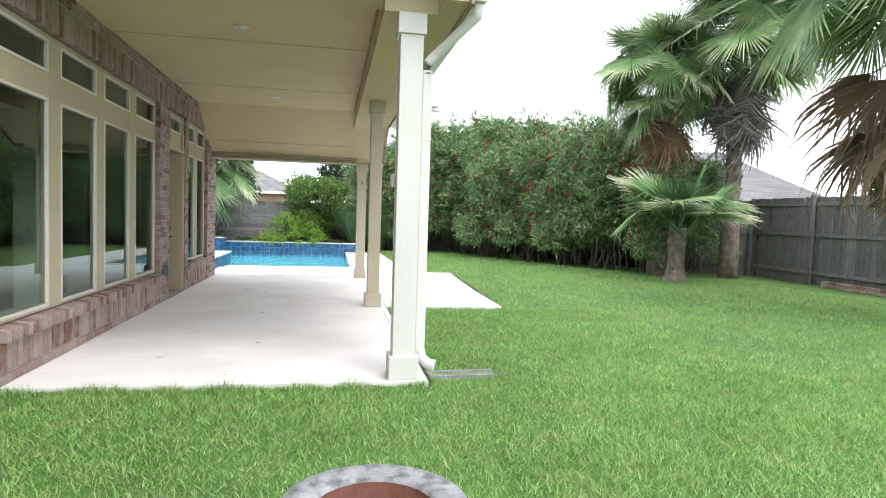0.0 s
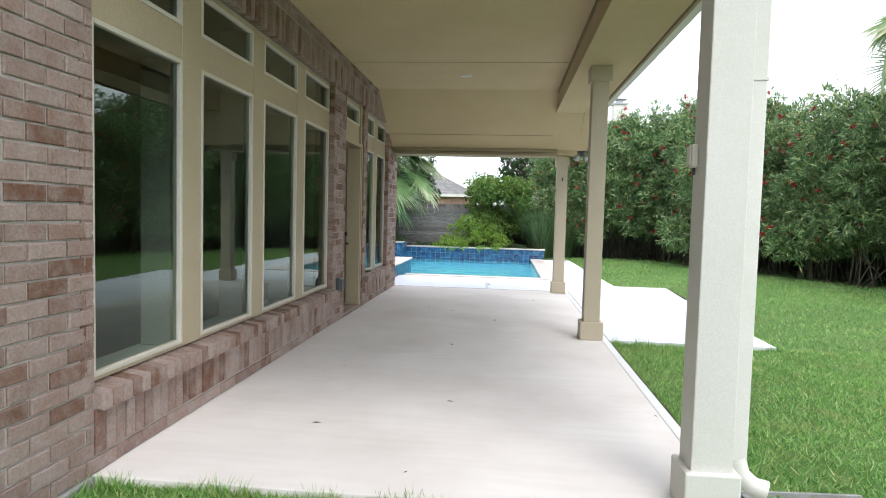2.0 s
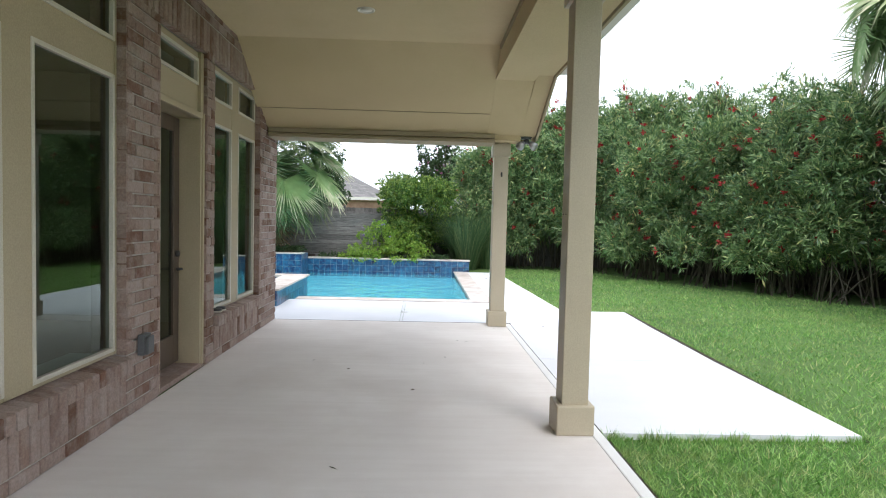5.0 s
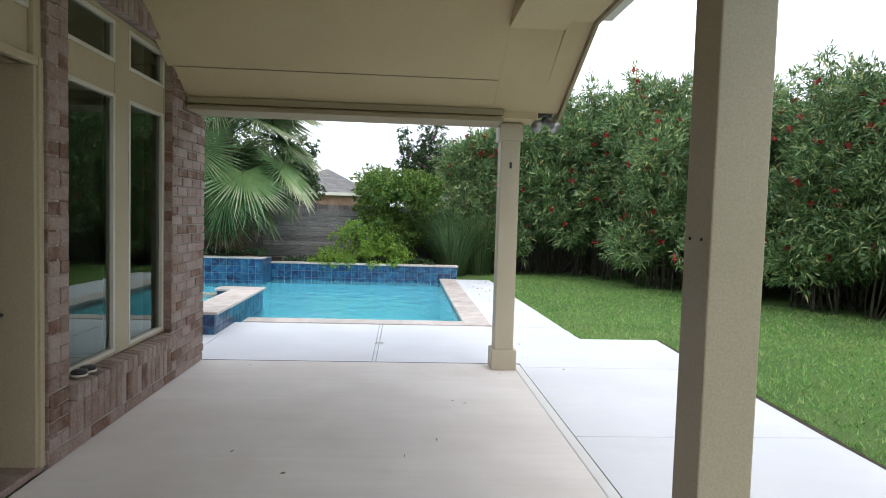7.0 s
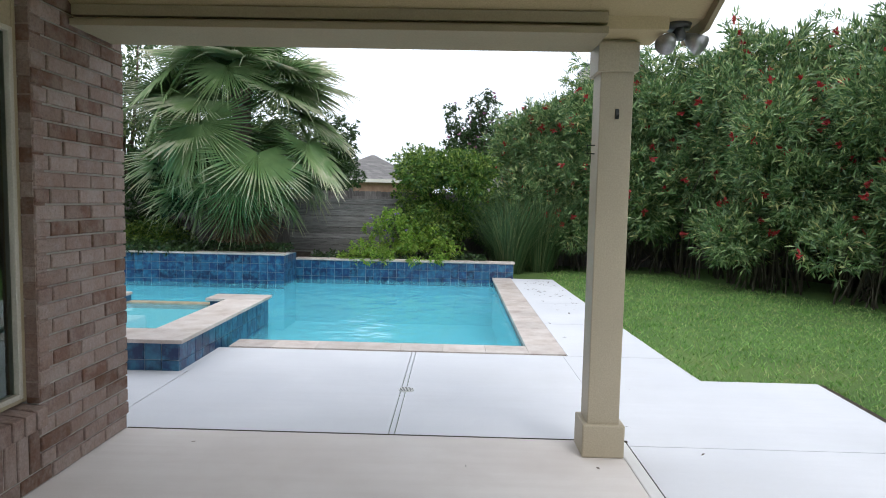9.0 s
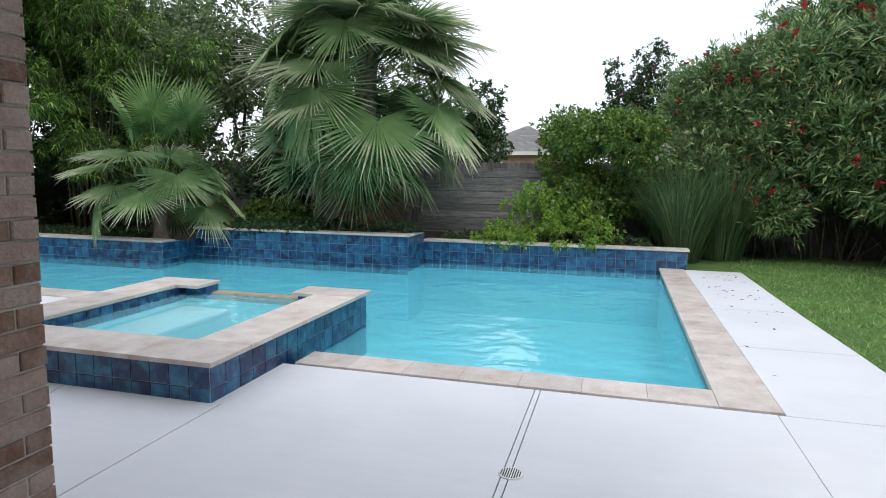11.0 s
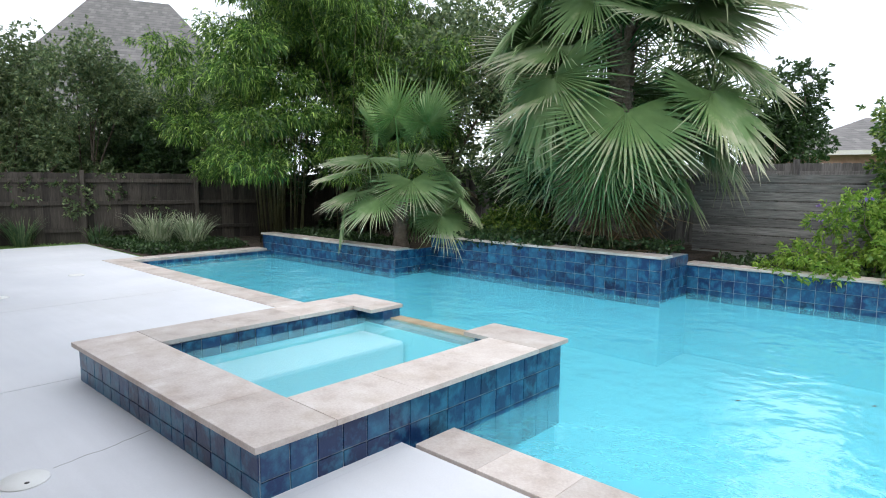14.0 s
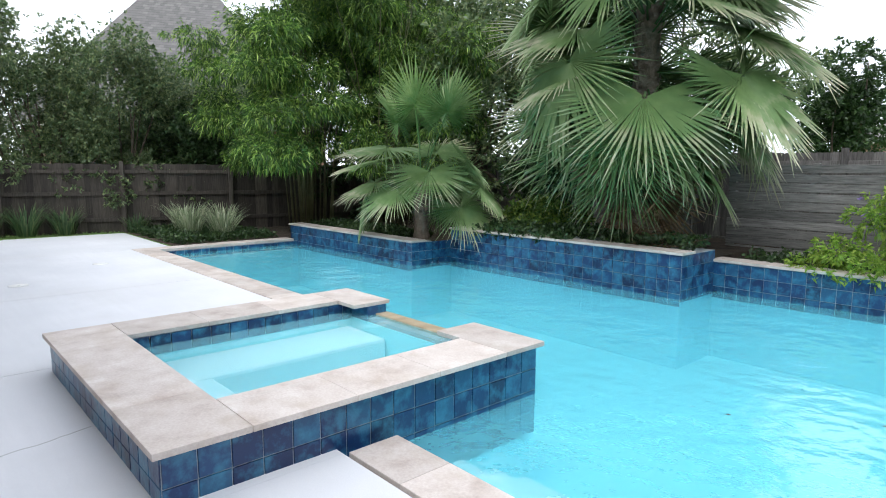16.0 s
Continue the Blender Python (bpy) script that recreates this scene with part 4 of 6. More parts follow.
def lawn():
    rng = np.random.default_rng(3)
    out = []
    for x0, x1, y0, y1, per_m2, h, w in ((-2.62, 6.5, 1.0, 3.2, 3000, 0.046, 0.0105), (-2.62, 7.5, 3.2, 5.45, 4200, 0.046, 0.009), (0.6, 4.2, 5.4, 9.7, 3200, 0.045, 0.0095), (4.2, 9.5, 5.4, 10, 900, 0.05, 0.009), (2.3, 10.5, 9.6, 15.6, 700, 0.05, 0.012), (1.5, 8.0, 15.6, 25.2, 560, 0.05, 0.014), (7.5, 11.6, 1.0, 10, 350, 0.05, 0.014), (-18, -15.5, 12, 24, 300, 0.06, 0.014)):
        n = int((x1 - x0) * (y1 - y0) * per_m2)
        px, py = rng.uniform(x0, x1, n), rng.uniform(y0, y1, n)
        keep = ~in_poly(px, py, PAVED[0]) & ~in_poly(px, py, HEDGE_LINE) & (px > -2.6)
        if x1 < -10:
            keep = np.ones(n, bool)
        px, py = px[keep], py[keep]
        n = len(px)
        patch = 0.75 + 0.5 * np.sin(px * 1.7 + np.sin(py * 1.3)) * np.sin(py * 2.1 + px * 0.6) * 0.5 + 0.15
        hh = h * rng.uniform(0.55, 1.25, n) * patch
        a, lean = rng.uniform(0, 2 * np.pi, n), rng.uniform(0.2, 1.7, n)
        b = rng.uniform(0, 2 * np.pi, n)
        base = np.stack((px, py, np.full(n, 0.048)), 1)
        side = np.stack((np.cos(b), np.sin(b), np.zeros(n)), 1) * (w * rng.uniform(0.6, 1.3, n))[:, None] * 0.5
        tip = base + np.stack((np.cos(a) * lean * hh, np.sin(a) * lean * hh, hh), 1)
        out.append(np.stack((base - side, base + side, tip), 1))
    for (x0, y0), (x1, y1), per_m, h in (((-2.6, 5.41), (0.62, 5.41), 520, 0.085), ((0.705, 5.4), (0.705, 9.6), 330, 0.06), ((0.66, 9.595), (2.47, 9.595), 420, 0.085), ((2.545, 9.6), (2.865, 15.6), 240, 0.05), ((1.76, 15.63), (2.8, 15.63), 300, 0.06), ((1.765, 15.62), (1.58, 22.9), 200, 0.06), ((-2.6, 1.0), (-2.6, 5.4), 320, 0.10)):
        n = int(math.hypot(x1 - x0, y1 - y0) * per_m)
        u = rng.uniform(0, 1, n)
        base = np.stack((x0 + (x1 - x0) * u + rng.normal(size=n) * 0.012, y0 + (y1 - y0) * u + rng.normal(size=n) * 0.012, np.full(n, 0.048)), 1)
        hh = h * rng.uniform(0.5, 1.2, n) * (0.75 + 0.35 * np.sin(u * 40 + np.sin(u * 17)))
        a, b, lean = rng.uniform(0, 2 * np.pi, n), rng.uniform(0, 2 * np.pi, n), rng.uniform(0.1, 0.9, n)
        side = np.stack((np.cos(b), np.sin(b), np.zeros(n)), 1) * 0.0035
        tip = base + np.stack((np.cos(a) * lean * hh, np.sin(a) * lean * hh, hh), 1)
        out.append(np.stack((base - side, base + side, tip), 1))
    ob = new("grass", quad_mesh("grass", np.concatenate(out), M_GRASS, 3))
    tagged(ob, "short bright green lawn grass with lighter patches", "grass", "", "stuff")


M_GRASS = leaf_material("grass_blade", ((0.0, (0.085, 0.22, 0.035)), (0.5, (0.205, 0.405, 0.095)), (0.85, (0.35, 0.56, 0.17)), (1.0, (0.56, 0.54, 0.27))), 0.55, 0.35, dry=(0.46, 0.47, 0.20))
lawn()


def mulch_bed():
    rng = random.Random(8)
    bm = bmesh.new()
    hedge = [(9.2, 15.4), (7.95, 17.1), (6.75, 19.1), (5.4, 21.9), (4.3, 24.2), (0.75, 24.6)]
    far = [(12, 17.2), (9.6, 17.9), (8.4, 20.0), (7.2, 22.5), (6.2, 25.4), (0.75, 26)]
    for (a, b), (c, d) in zip(zip(hedge, hedge[1:]), zip(far, far[1:])):
        bm.faces.new([bm.verts.new((*p, 0.045)) for p in (a, c, d, b)])
    structure("mulch_bed", bm, M_MULCH, "dark bare mulch bed under the hedge")
    bm = boxes((-12.3, -8.1, 21.55, 25.4, 0.0, 0.27), (-8.1, -3.9, 22.9, 25.4, 0.0, 0.40), (-3.9, 0.7, 23.36, 25.4, 0.0, 0.27), (-17.3, -12.4, 18.7, 25.4, 0.0, 0.06))
    structure("planting_bed", bm, M_MULCH, "dark soil bed behind the tiled pool walls")


mulch_bed()


# ---- fences ----
def fence(p, q, height, material, label, rail_side, board=0.14, z0=0.03, post_gap=2.4, posts=True, seed=1):
    """A board fence from p to q with posts and rails on one side."""
    p, q = Vector((*p, z0)), Vector((*q, z0))
    d = q - p
    length = d.length
    d.normalize()
    f = thing("fence", label, "fence", p, "garden fences")
    ang = math.atan2(d.y, d.x)
    f.rotation_euler = (0, 0, ang)
    s = 1 if rail_side > 0 else -1
    rnd = random.Random(seed)
    shared = []
    for k in range(4):
        bm = bmesh.new()
        w, h = board + 0.003, height
        box(bm, -0.003, w, -0.009, 0.009, 0, h)
        bmesh.ops.bevel(bm, geom=[e for e in bm.edges if all(v.co.z > h - 0.01 for v in e.verts) and abs(e.verts[0].co.x - e.verts[1].co.x) < 0.01], offset=0.02, segments=1, affect="EDGES")
        shared.append(mesh_from("board", bm, material))
    n = int(length / board)
    for i in range(n):
        ob = new("board", shared[i % 4])
        ob.parent = f
        ob.location = (i * board, rnd.uniform(-0.004, 0.004), rnd.uniform(-0.01, 0.01))
        ob.rotation_euler = (rnd.uniform(-0.01, 0.01), rnd.uniform(-0.003, 0.003), 0)
    for z in (0.28, height * 0.55, height - 0.22):
        part("rail", boxes((0, length, s * 0.015 if s > 0 else -0.055, s * 0.055 if s > 0 else -0.015, z, z + 0.085), bevel=0.004), material, f)
    if posts:
        k = 0.0
        while k <= length:
            part("post", boxes((k - 0.045, k + 0.045, 0.058 if s > 0 else -0.148, 0.148 if s > 0 else -0.058, -0.03, height + 0.06), bevel=0.006), material, f)
            k += post_gap
    return f


fence((11.85, -5.16), (11.95, 16.4), 2.25, M_FENCE, "weathered grey board fence with rails and posts", 1, seed=2)
fence((11.9, 16.4), (9.9, 18.0), 2.2, M_FENCE, "weathered grey board fence behind palms", 1, seed=3)
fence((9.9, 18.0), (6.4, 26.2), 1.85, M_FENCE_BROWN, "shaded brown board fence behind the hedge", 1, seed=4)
fence((6.4, 26.2), (-13.8, 25.6), 1.85, M_FENCE, "weathered grey board fence behind the pool planting", 1, seed=5)
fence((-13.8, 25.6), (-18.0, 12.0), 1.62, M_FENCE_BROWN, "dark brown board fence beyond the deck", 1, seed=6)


def brick_edging():
    e = structure("edging", boxes((11.62, 11.70, 6.0, 13.4, 0.0, 0.17)), M_MORTAR, "low brown brick edging at the foot of the fence")
    rnd = random.Random(31)
    me = mesh_from("brick", boxes((-0.05, 0.05, -0.095, 0.095, -0.036, 0.036), bevel=0.006), M_BRICK)
    for row in range(2):
        for k in range(36):
            ob = new("brick", me)
            ob.parent = e
            ob.location = (11.63 + rnd.uniform(-0.008, 0.008), 6.12 + 0.2 * k + 0.1 * row, 0.09 + 0.082 * row)
            ob.rotation_euler = (0, 0, rnd.uniform(-0.05, 0.05))


brick_edging()


def slat_screen():
    f = thing("slat_screen", "weathered grey screen of horizontal wooden slats", "screen", (-4.4, 24.55, 0.05))
    rnd = random.Random(6)
    for i in range(11):
        ob = part("slat", boxes((0, 3.55, -0.012, 0.012, 0.12 + i * 0.138, 0.12 + i * 0.138 + 0.12), bevel=0.004), M_SLAT, f)
        ob.rotation_euler = (0, rnd.uniform(-0.004, 0.004), 0)
    for x in (0.05, 1.2, 2.35, 3.5):
        part("post", boxes((x - 0.045, x + 0.045, 0.014, 0.10, -0.05, 1.64), bevel=0.004), M_SLAT, f)


slat_screen()


# ---- plants ----
def crown_points(rng, lobes, n, shell=0.55):
    """Points inside a union of ellipsoid lobes, denser towards their skins; lobes: (x, y, z, rx, rz)."""
    vol = np.array([r[3] ** 2 * r[4] for r in lobes])
    pick = rng.choice(len(lobes), n, p=vol / vol.sum())
    L = np.array(lobes)[pick]
    d = rng.normal(size=(n, 3))
    d /= np.linalg.norm(d, axis=1, keepdims=True)
    rad = rng.uniform(shell ** 3, 1, n) ** (1 / 3) * (1 + 0.16 * rng.normal(size=n))
    off = d * rad[:, None] * np.stack((L[:, 3], L[:, 3], L[:, 4]), 1)
    return L[:, :3] + off, d


def tuft_leaves(rng, tips, ways, per, length, width, spread=0.9, droop=0.15, lift=0.3):
    n = len(tips)
    base = np.repeat(tips, per, 0)
    way = np.repeat(ways, per, 0) + rng.normal(size=(n * per, 3)) * spread
    way[:, 2] += lift
    base = base + rng.normal(size=base.shape) * length * 0.18
    return leaves(rng, base, way, length * rng.uniform(0.6, 1.2, n * per), width * rng.uniform(0.7, 1.25, n * per), droop)


def stems_mesh(rng, lobes, base_r, count, spread=0.25):
    bm = bmesh.new()
    for i in range(count):
        L = lobes[int(rng.integers(len(lobes)))]
        a = rng.uniform(0, 2 * np.pi)
        s = Vector((spread * math.cos(a) * rng.uniform(0.2, 1), spread * math.sin(a) * rng.uniform(0.2, 1), -0.05))
        e = Vector((L[0] + rng.uniform(-0.6, 0.6) * L[3], L[1] + rng.uniform(-0.6, 0.6) * L[3], L[2] + rng.uniform(-0.2, 0.5) * L[4]))
        m1, m2 = s.lerp(e, 0.35), s.lerp(e, 0.7)
        m1 += Vector((rng.normal() * 0.06, rng.normal() * 0.06, 0.10 * e.z))
        m2 += Vector((rng.normal() * 0.08, rng.normal() * 0.08, 0.06 * e.z))
        r = base_r * rng.uniform(0.6, 1.1)
        tube((s, m1, m2, e), (r, r * 0.75, r * 0.5, r * 0.2), 6, bm)
    return bm


def plant(name, label, category, at, lobes, leaf_mat, tips, per, length, width, seed, stems=8, base_r=0.03, stem_spread=0.25, shell=0.55, spread=0.9, droop=0.15, lift=0.3, bark=None, flower=None, group=""):
    """A shrub or tree: tapered stems and a crown of many separate leaves on twig tips."""
    rng = np.random.default_rng(seed)
    p = thing(name, label, category, at, group)
    pts, d = crown_points(rng, lobes, tips, shell)
    keep = pts[:, 2] > 0.08
    pts, d = pts[keep], d[keep]
    if stems:
        part("trunk", stems_mesh(rng, lobes, base_r, stems, stem_spread), bark or M_BARK, p)["kind"] = "stuff"
    c = new("crown", quad_mesh("crown", tuft_leaves(rng, pts, d, per, length, width, spread, droop, lift), leaf_mat))
    c.parent = p
    if flower:
        mat, count, size, lab = flower
        q, e = crown_points(rng, lobes, count, 0.97)
        up = (e[:, 2] > -0.3) & (q[:, 2] > 0.6)
        q, e = q[up] * 1.0 + e[up] * 0.05, e[up]
        fl = new("blossom", quad_mesh("blossom", tuft_leaves(rng, q, e, 14, size, size * 0.55, 1.0, 0.05, 0.3), mat))
        fl.parent = p
        fl["label"] = lab
    return p


M_OLEANDER = leaf_material("oleander_leaf", ((0.0, (0.06, 0.13, 0.055)), (0.5, (0.145, 0.25, 0.09)), (0.9, (0.33, 0.44, 0.19)), (1.0, (0.55, 0.52, 0.22))), 0.36, 0.25)
M_STEM = surface("oleander_stem", ((0.3, (0.065, 0.055, 0.04)), (0.7, (0.13, 0.115, 0.085))), 6, 60, 0.85, 0.3)
M_RED = leaf_material("red_blossom", ((0.0, (0.26, 0.012, 0.018)), (1.0, (0.5, 0.06, 0.055))), 0.6, 0.3)
M_PURPLE = leaf_material("purple_blossom", ((0.0, (0.22, 0.12, 0.42)), (1.0, (0.42, 0.3, 0.62))), 0.6, 0.3)
M_MAUVE = leaf_material("mauve_blossom", ((0.0, (0.20, 0.08, 0.13)), (1.0, (0.42, 0.16, 0.30))), 0.6, 0.3)
M_BAMBOO = leaf_material("bamboo_leaf", ((0.0, (0.03, 0.08, 0.012)), (0.6, (0.08, 0.175, 0.028)), (0.86, (0.27, 0.43, 0.075)), (1.0, (0.42, 0.56, 0.13))), 0.45, 0.4)
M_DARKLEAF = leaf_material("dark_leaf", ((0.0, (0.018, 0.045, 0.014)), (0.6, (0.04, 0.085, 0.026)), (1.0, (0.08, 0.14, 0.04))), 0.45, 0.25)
M_GREYLEAF = leaf_material("olive_leaf", ((0.0, (0.06, 0.105, 0.045)), (0.6, (0.13, 0.195, 0.08)), (1.0, (0.26, 0.31, 0.13))), 0.45, 0.3)
M_LIME = leaf_material("lime_leaf", ((0.0, (0.13, 0.26, 0.03)), (0.6, (0.26, 0.42, 0.06)), (1.0, (0.44, 0.55, 0.11))), 0.45, 0.45)
M_YELLOWGREEN = leaf_material("privet_leaf", ((0.0, (0.045, 0.11, 0.022)), (0.6, (0.12, 0.22, 0.04)), (1.0, (0.34, 0.43, 0.09))), 0.4, 0.3)
M_BLADE = leaf_material("variegated_blade", ((0.0, (0.16, 0.23, 0.11)), (0.5, (0.32, 0.39, 0.23)), (1.0, (0.56, 0.58, 0.42))), 0.5, 0.3)
M_REED = leaf_material("reed_blade", ((0.0, (0.05, 0.11, 0.045)), (0.6, (0.10, 0.18, 0.075)), (1.0, (0.22, 0.27, 0.12))), 0.5, 0.35)


def oleander_row():
    sources = []
    for k in range(3):
        rng = np.random.default_rng(40 + k)
        lobes = [(rng.uniform(-0.85, 0.85), rng.uniform(-0.85, 0.85), rng.uniform(1.15, 3.6), rng.uniform(0.4, 0.75), rng.uniform(0.4, 0.7)) for _ in range(17)]
        lobes += [(rng.uniform(-0.9, 0.9), rng.uniform(-0.9, 0.9), rng.uniform(3.6, 4.25), 0.18, 0.36) for _ in range(12)]
        lobes += [(0, 0, 3.45, 0.8, 0.7), (-0.9, -0.4, 1.0, 0.55, 0.5), (0.7, -0.8, 1.25, 0.5, 0.5), (0.9, 0.7, 0.9, 0.5, 0.45), (0.2, -0.9, 1.9, 0.8, 0.8)]
        p = plant("oleander", "tall oleander bush with narrow green leaves and red blossom", "bush", (7.4 - 0.9 * k, 18.9 + 1.55 * k, 0.03), lobes, M_OLEANDER, 3900, 9, 0.175, 0.031, 50 + k, 26, 0.018, 0.7, 0.5, 0.75, 0.10, 0.4, M_STEM, (M_RED, 130, 0.085, "clusters of red oleander blossom"), "oleander hedge")
        sources.append(p)
    spots = ((8.9, 16.6, 0.95), (8.1, 17.6, 1.05), (6.0, 22.9, 1.2), (5.3, 24.3, 1.24), (4.3, 25.3, 1.25), (3.2, 25.6, 1.14), (2.2, 25.4, 1.05), (8.3, 19.4, 1.16), (7.3, 21.6, 1.14), (10.2, 17.0, 0.85), (1.25, 25.7, 0.92))
    for i, (x, y, s) in enumerate(spots):
        src = sources[i % 3]
        o = copy_thing(src, pose(x, y, 0.03, 0, 0, 67 * i + 30))
        o.scale = (s, s, s * (0.96 + 0.04 * (i % 3)))


oleander_row()


def frond_mesh(name, seed, petiole, blade, segs, droop, fold, bend, material, spread=138, ragged=0.10):
    """A fan palm leaf: a stalk along +x and folded segments that split and droop at the tips."""
    rnd = random.Random(seed)
    bm = bmesh.new()
    pr = 0.014
    ring = []
    for x in (0.0, petiole * 0.5, petiole):
        z = -0.10 * petiole * (x / petiole) ** 2
        ring.append([bm.verts.new((x, y, z + h)) for y, h in ((-pr, 0), (0, -pr * 0.7), (pr, 0), (0, pr * 0.6))])
    for a, b in zip(ring, ring[1:]):
        for k in range(4):
            bm.faces.new((a[k], a[(k + 1) % 4], b[(k + 1) % 4], b[k]))
    hx, hz = petiole - 0.02, -0.10 * petiole
    for i in range(segs):
        u = (i + 0.5) / segs * 2 - 1
        ang = radians(spread) * u + rnd.uniform(-0.02, 0.02)
        L = blade * (1 - 0.28 * abs(u) ** 2) * (1 + rnd.uniform(-ragged, ragged))
        half = radians(spread) / segs
        dd = min(0.95, droop * (rnd.uniform(0.4, 1.2) if rnd.random() < 0.84 else rnd.uniform(2.5, 5.0)))
        rows = []
        for f, wf in ((0.03, 1.0), (0.28, 1.0), (0.44, 0.84), (0.72, 0.46), (1.0, 0.04)):
            r = L * f
            w = min(r, L * 0.55) * math.tan(half) * wf
            z = hz - dd * L * max(0, f - 0.42) ** 2 * 2.6 - abs(u) ** 2 * fold * r
            shrink = 1 - 0.35 * dd * max(0, f - 0.4)
            cx, cy = hx + math.cos(ang) * r * shrink, math.sin(ang) * r * shrink
            tx, ty = -math.sin(ang), math.cos(ang)
            rise = w * 0.85
            rows.append((bm.verts.new((cx - tx * w, cy - ty * w, z - rise)), bm.verts.new((cx, cy, z + rise)), bm.verts.new((cx + tx * w, cy + ty * w, z - rise))))
        for a, b in zip(rows, rows[1:]):
            bm.faces.new((a[0], a[1], b[1], b[0]))
            bm.faces.new((a[1], a[2], b[2], b[1]))
    turn = Matrix.Translation((hx, 0, hz)) @ Matrix.Rotation(radians(bend), 4, "Y") @ Matrix.Translation((-hx, 0, -hz))
    blade_verts = [v for v in list(bm.verts)[12:]]
    bmesh.ops.transform(bm, matrix=turn, verts=blade_verts)
    return mesh_from(name, bm, material)


def frond_material(name, core, mid, tip):
    m, n, l, p = nodes_of(name)
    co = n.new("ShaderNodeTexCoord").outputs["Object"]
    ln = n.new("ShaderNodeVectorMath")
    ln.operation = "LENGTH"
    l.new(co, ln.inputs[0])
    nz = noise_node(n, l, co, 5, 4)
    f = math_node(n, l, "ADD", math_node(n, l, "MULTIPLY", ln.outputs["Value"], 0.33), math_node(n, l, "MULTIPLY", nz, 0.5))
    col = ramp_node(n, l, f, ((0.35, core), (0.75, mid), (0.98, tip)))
    hsv = n.new("ShaderNodeHueSaturation")
    rnd = n.new("ShaderNodeObjectInfo").outputs["Random"]
    l.new(math_node(n, l, "ADD", math_node(n, l, "MULTIPLY", rnd, 0.75), 0.6), hsv.inputs["Value"])
    l.new(col, hsv.inputs["Color"])
    l.new(hsv.outputs[0], p.inputs["Base Color"])
    p.inputs["Roughness"].default_value = 0.5
    tr = n.new("ShaderNodeBsdfTranslucent")
    l.new(hsv.outputs[0], tr.inputs["Color"])
    mx = n.new("ShaderNodeMixShader")
    mx.inputs[0].default_value = 0.2
    l.new(p.outputs[0], mx.inputs[1])
    l.new(tr.outputs[0], mx.inputs[2])
    l.new(mx.outputs[0], n["Material Output"].inputs["Surface"])
    return m


# palm_frond core darkened for shade inside the crown; pale tips are dry ends.
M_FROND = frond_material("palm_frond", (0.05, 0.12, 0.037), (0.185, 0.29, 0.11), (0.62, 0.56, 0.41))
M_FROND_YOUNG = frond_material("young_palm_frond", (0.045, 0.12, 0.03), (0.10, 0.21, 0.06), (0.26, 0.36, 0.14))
M_FROND_DRY = frond_material("dry_palm_frond", (0.16, 0.10, 0.055), (0.27, 0.18, 0.10), (0.34, 0.27, 0.19))
M_FROND_GREY = frond_material("grey_palm_frond", (0.13, 0.115, 0.10), (0.24, 0.21, 0.19), (0.34, 0.31, 0.28))
FRONDS = {
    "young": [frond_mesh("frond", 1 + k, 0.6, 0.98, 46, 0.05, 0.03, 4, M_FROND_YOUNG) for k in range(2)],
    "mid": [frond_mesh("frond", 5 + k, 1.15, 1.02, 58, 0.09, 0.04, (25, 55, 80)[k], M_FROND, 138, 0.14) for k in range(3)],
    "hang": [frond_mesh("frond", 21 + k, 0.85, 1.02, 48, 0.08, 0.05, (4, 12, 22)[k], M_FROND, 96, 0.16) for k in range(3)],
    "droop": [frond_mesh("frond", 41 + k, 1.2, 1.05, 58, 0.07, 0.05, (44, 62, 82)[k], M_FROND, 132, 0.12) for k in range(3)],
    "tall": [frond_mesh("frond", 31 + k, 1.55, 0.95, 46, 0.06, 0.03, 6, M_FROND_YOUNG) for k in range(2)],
    "dry": [frond_mesh("frond", 13 + k, 0.7, 1.05, 30, 0.35, 0.30, (20, 38)[k], M_FROND_DRY, 72, 0.25) for k in range(2)],
    "grey": [frond_mesh("frond", 17 + k, 0.6, 1.0, 28, 0.35, 0.30, (20, 38)[k], M_FROND_GREY, 72, 0.25) for k in range(2)],
}


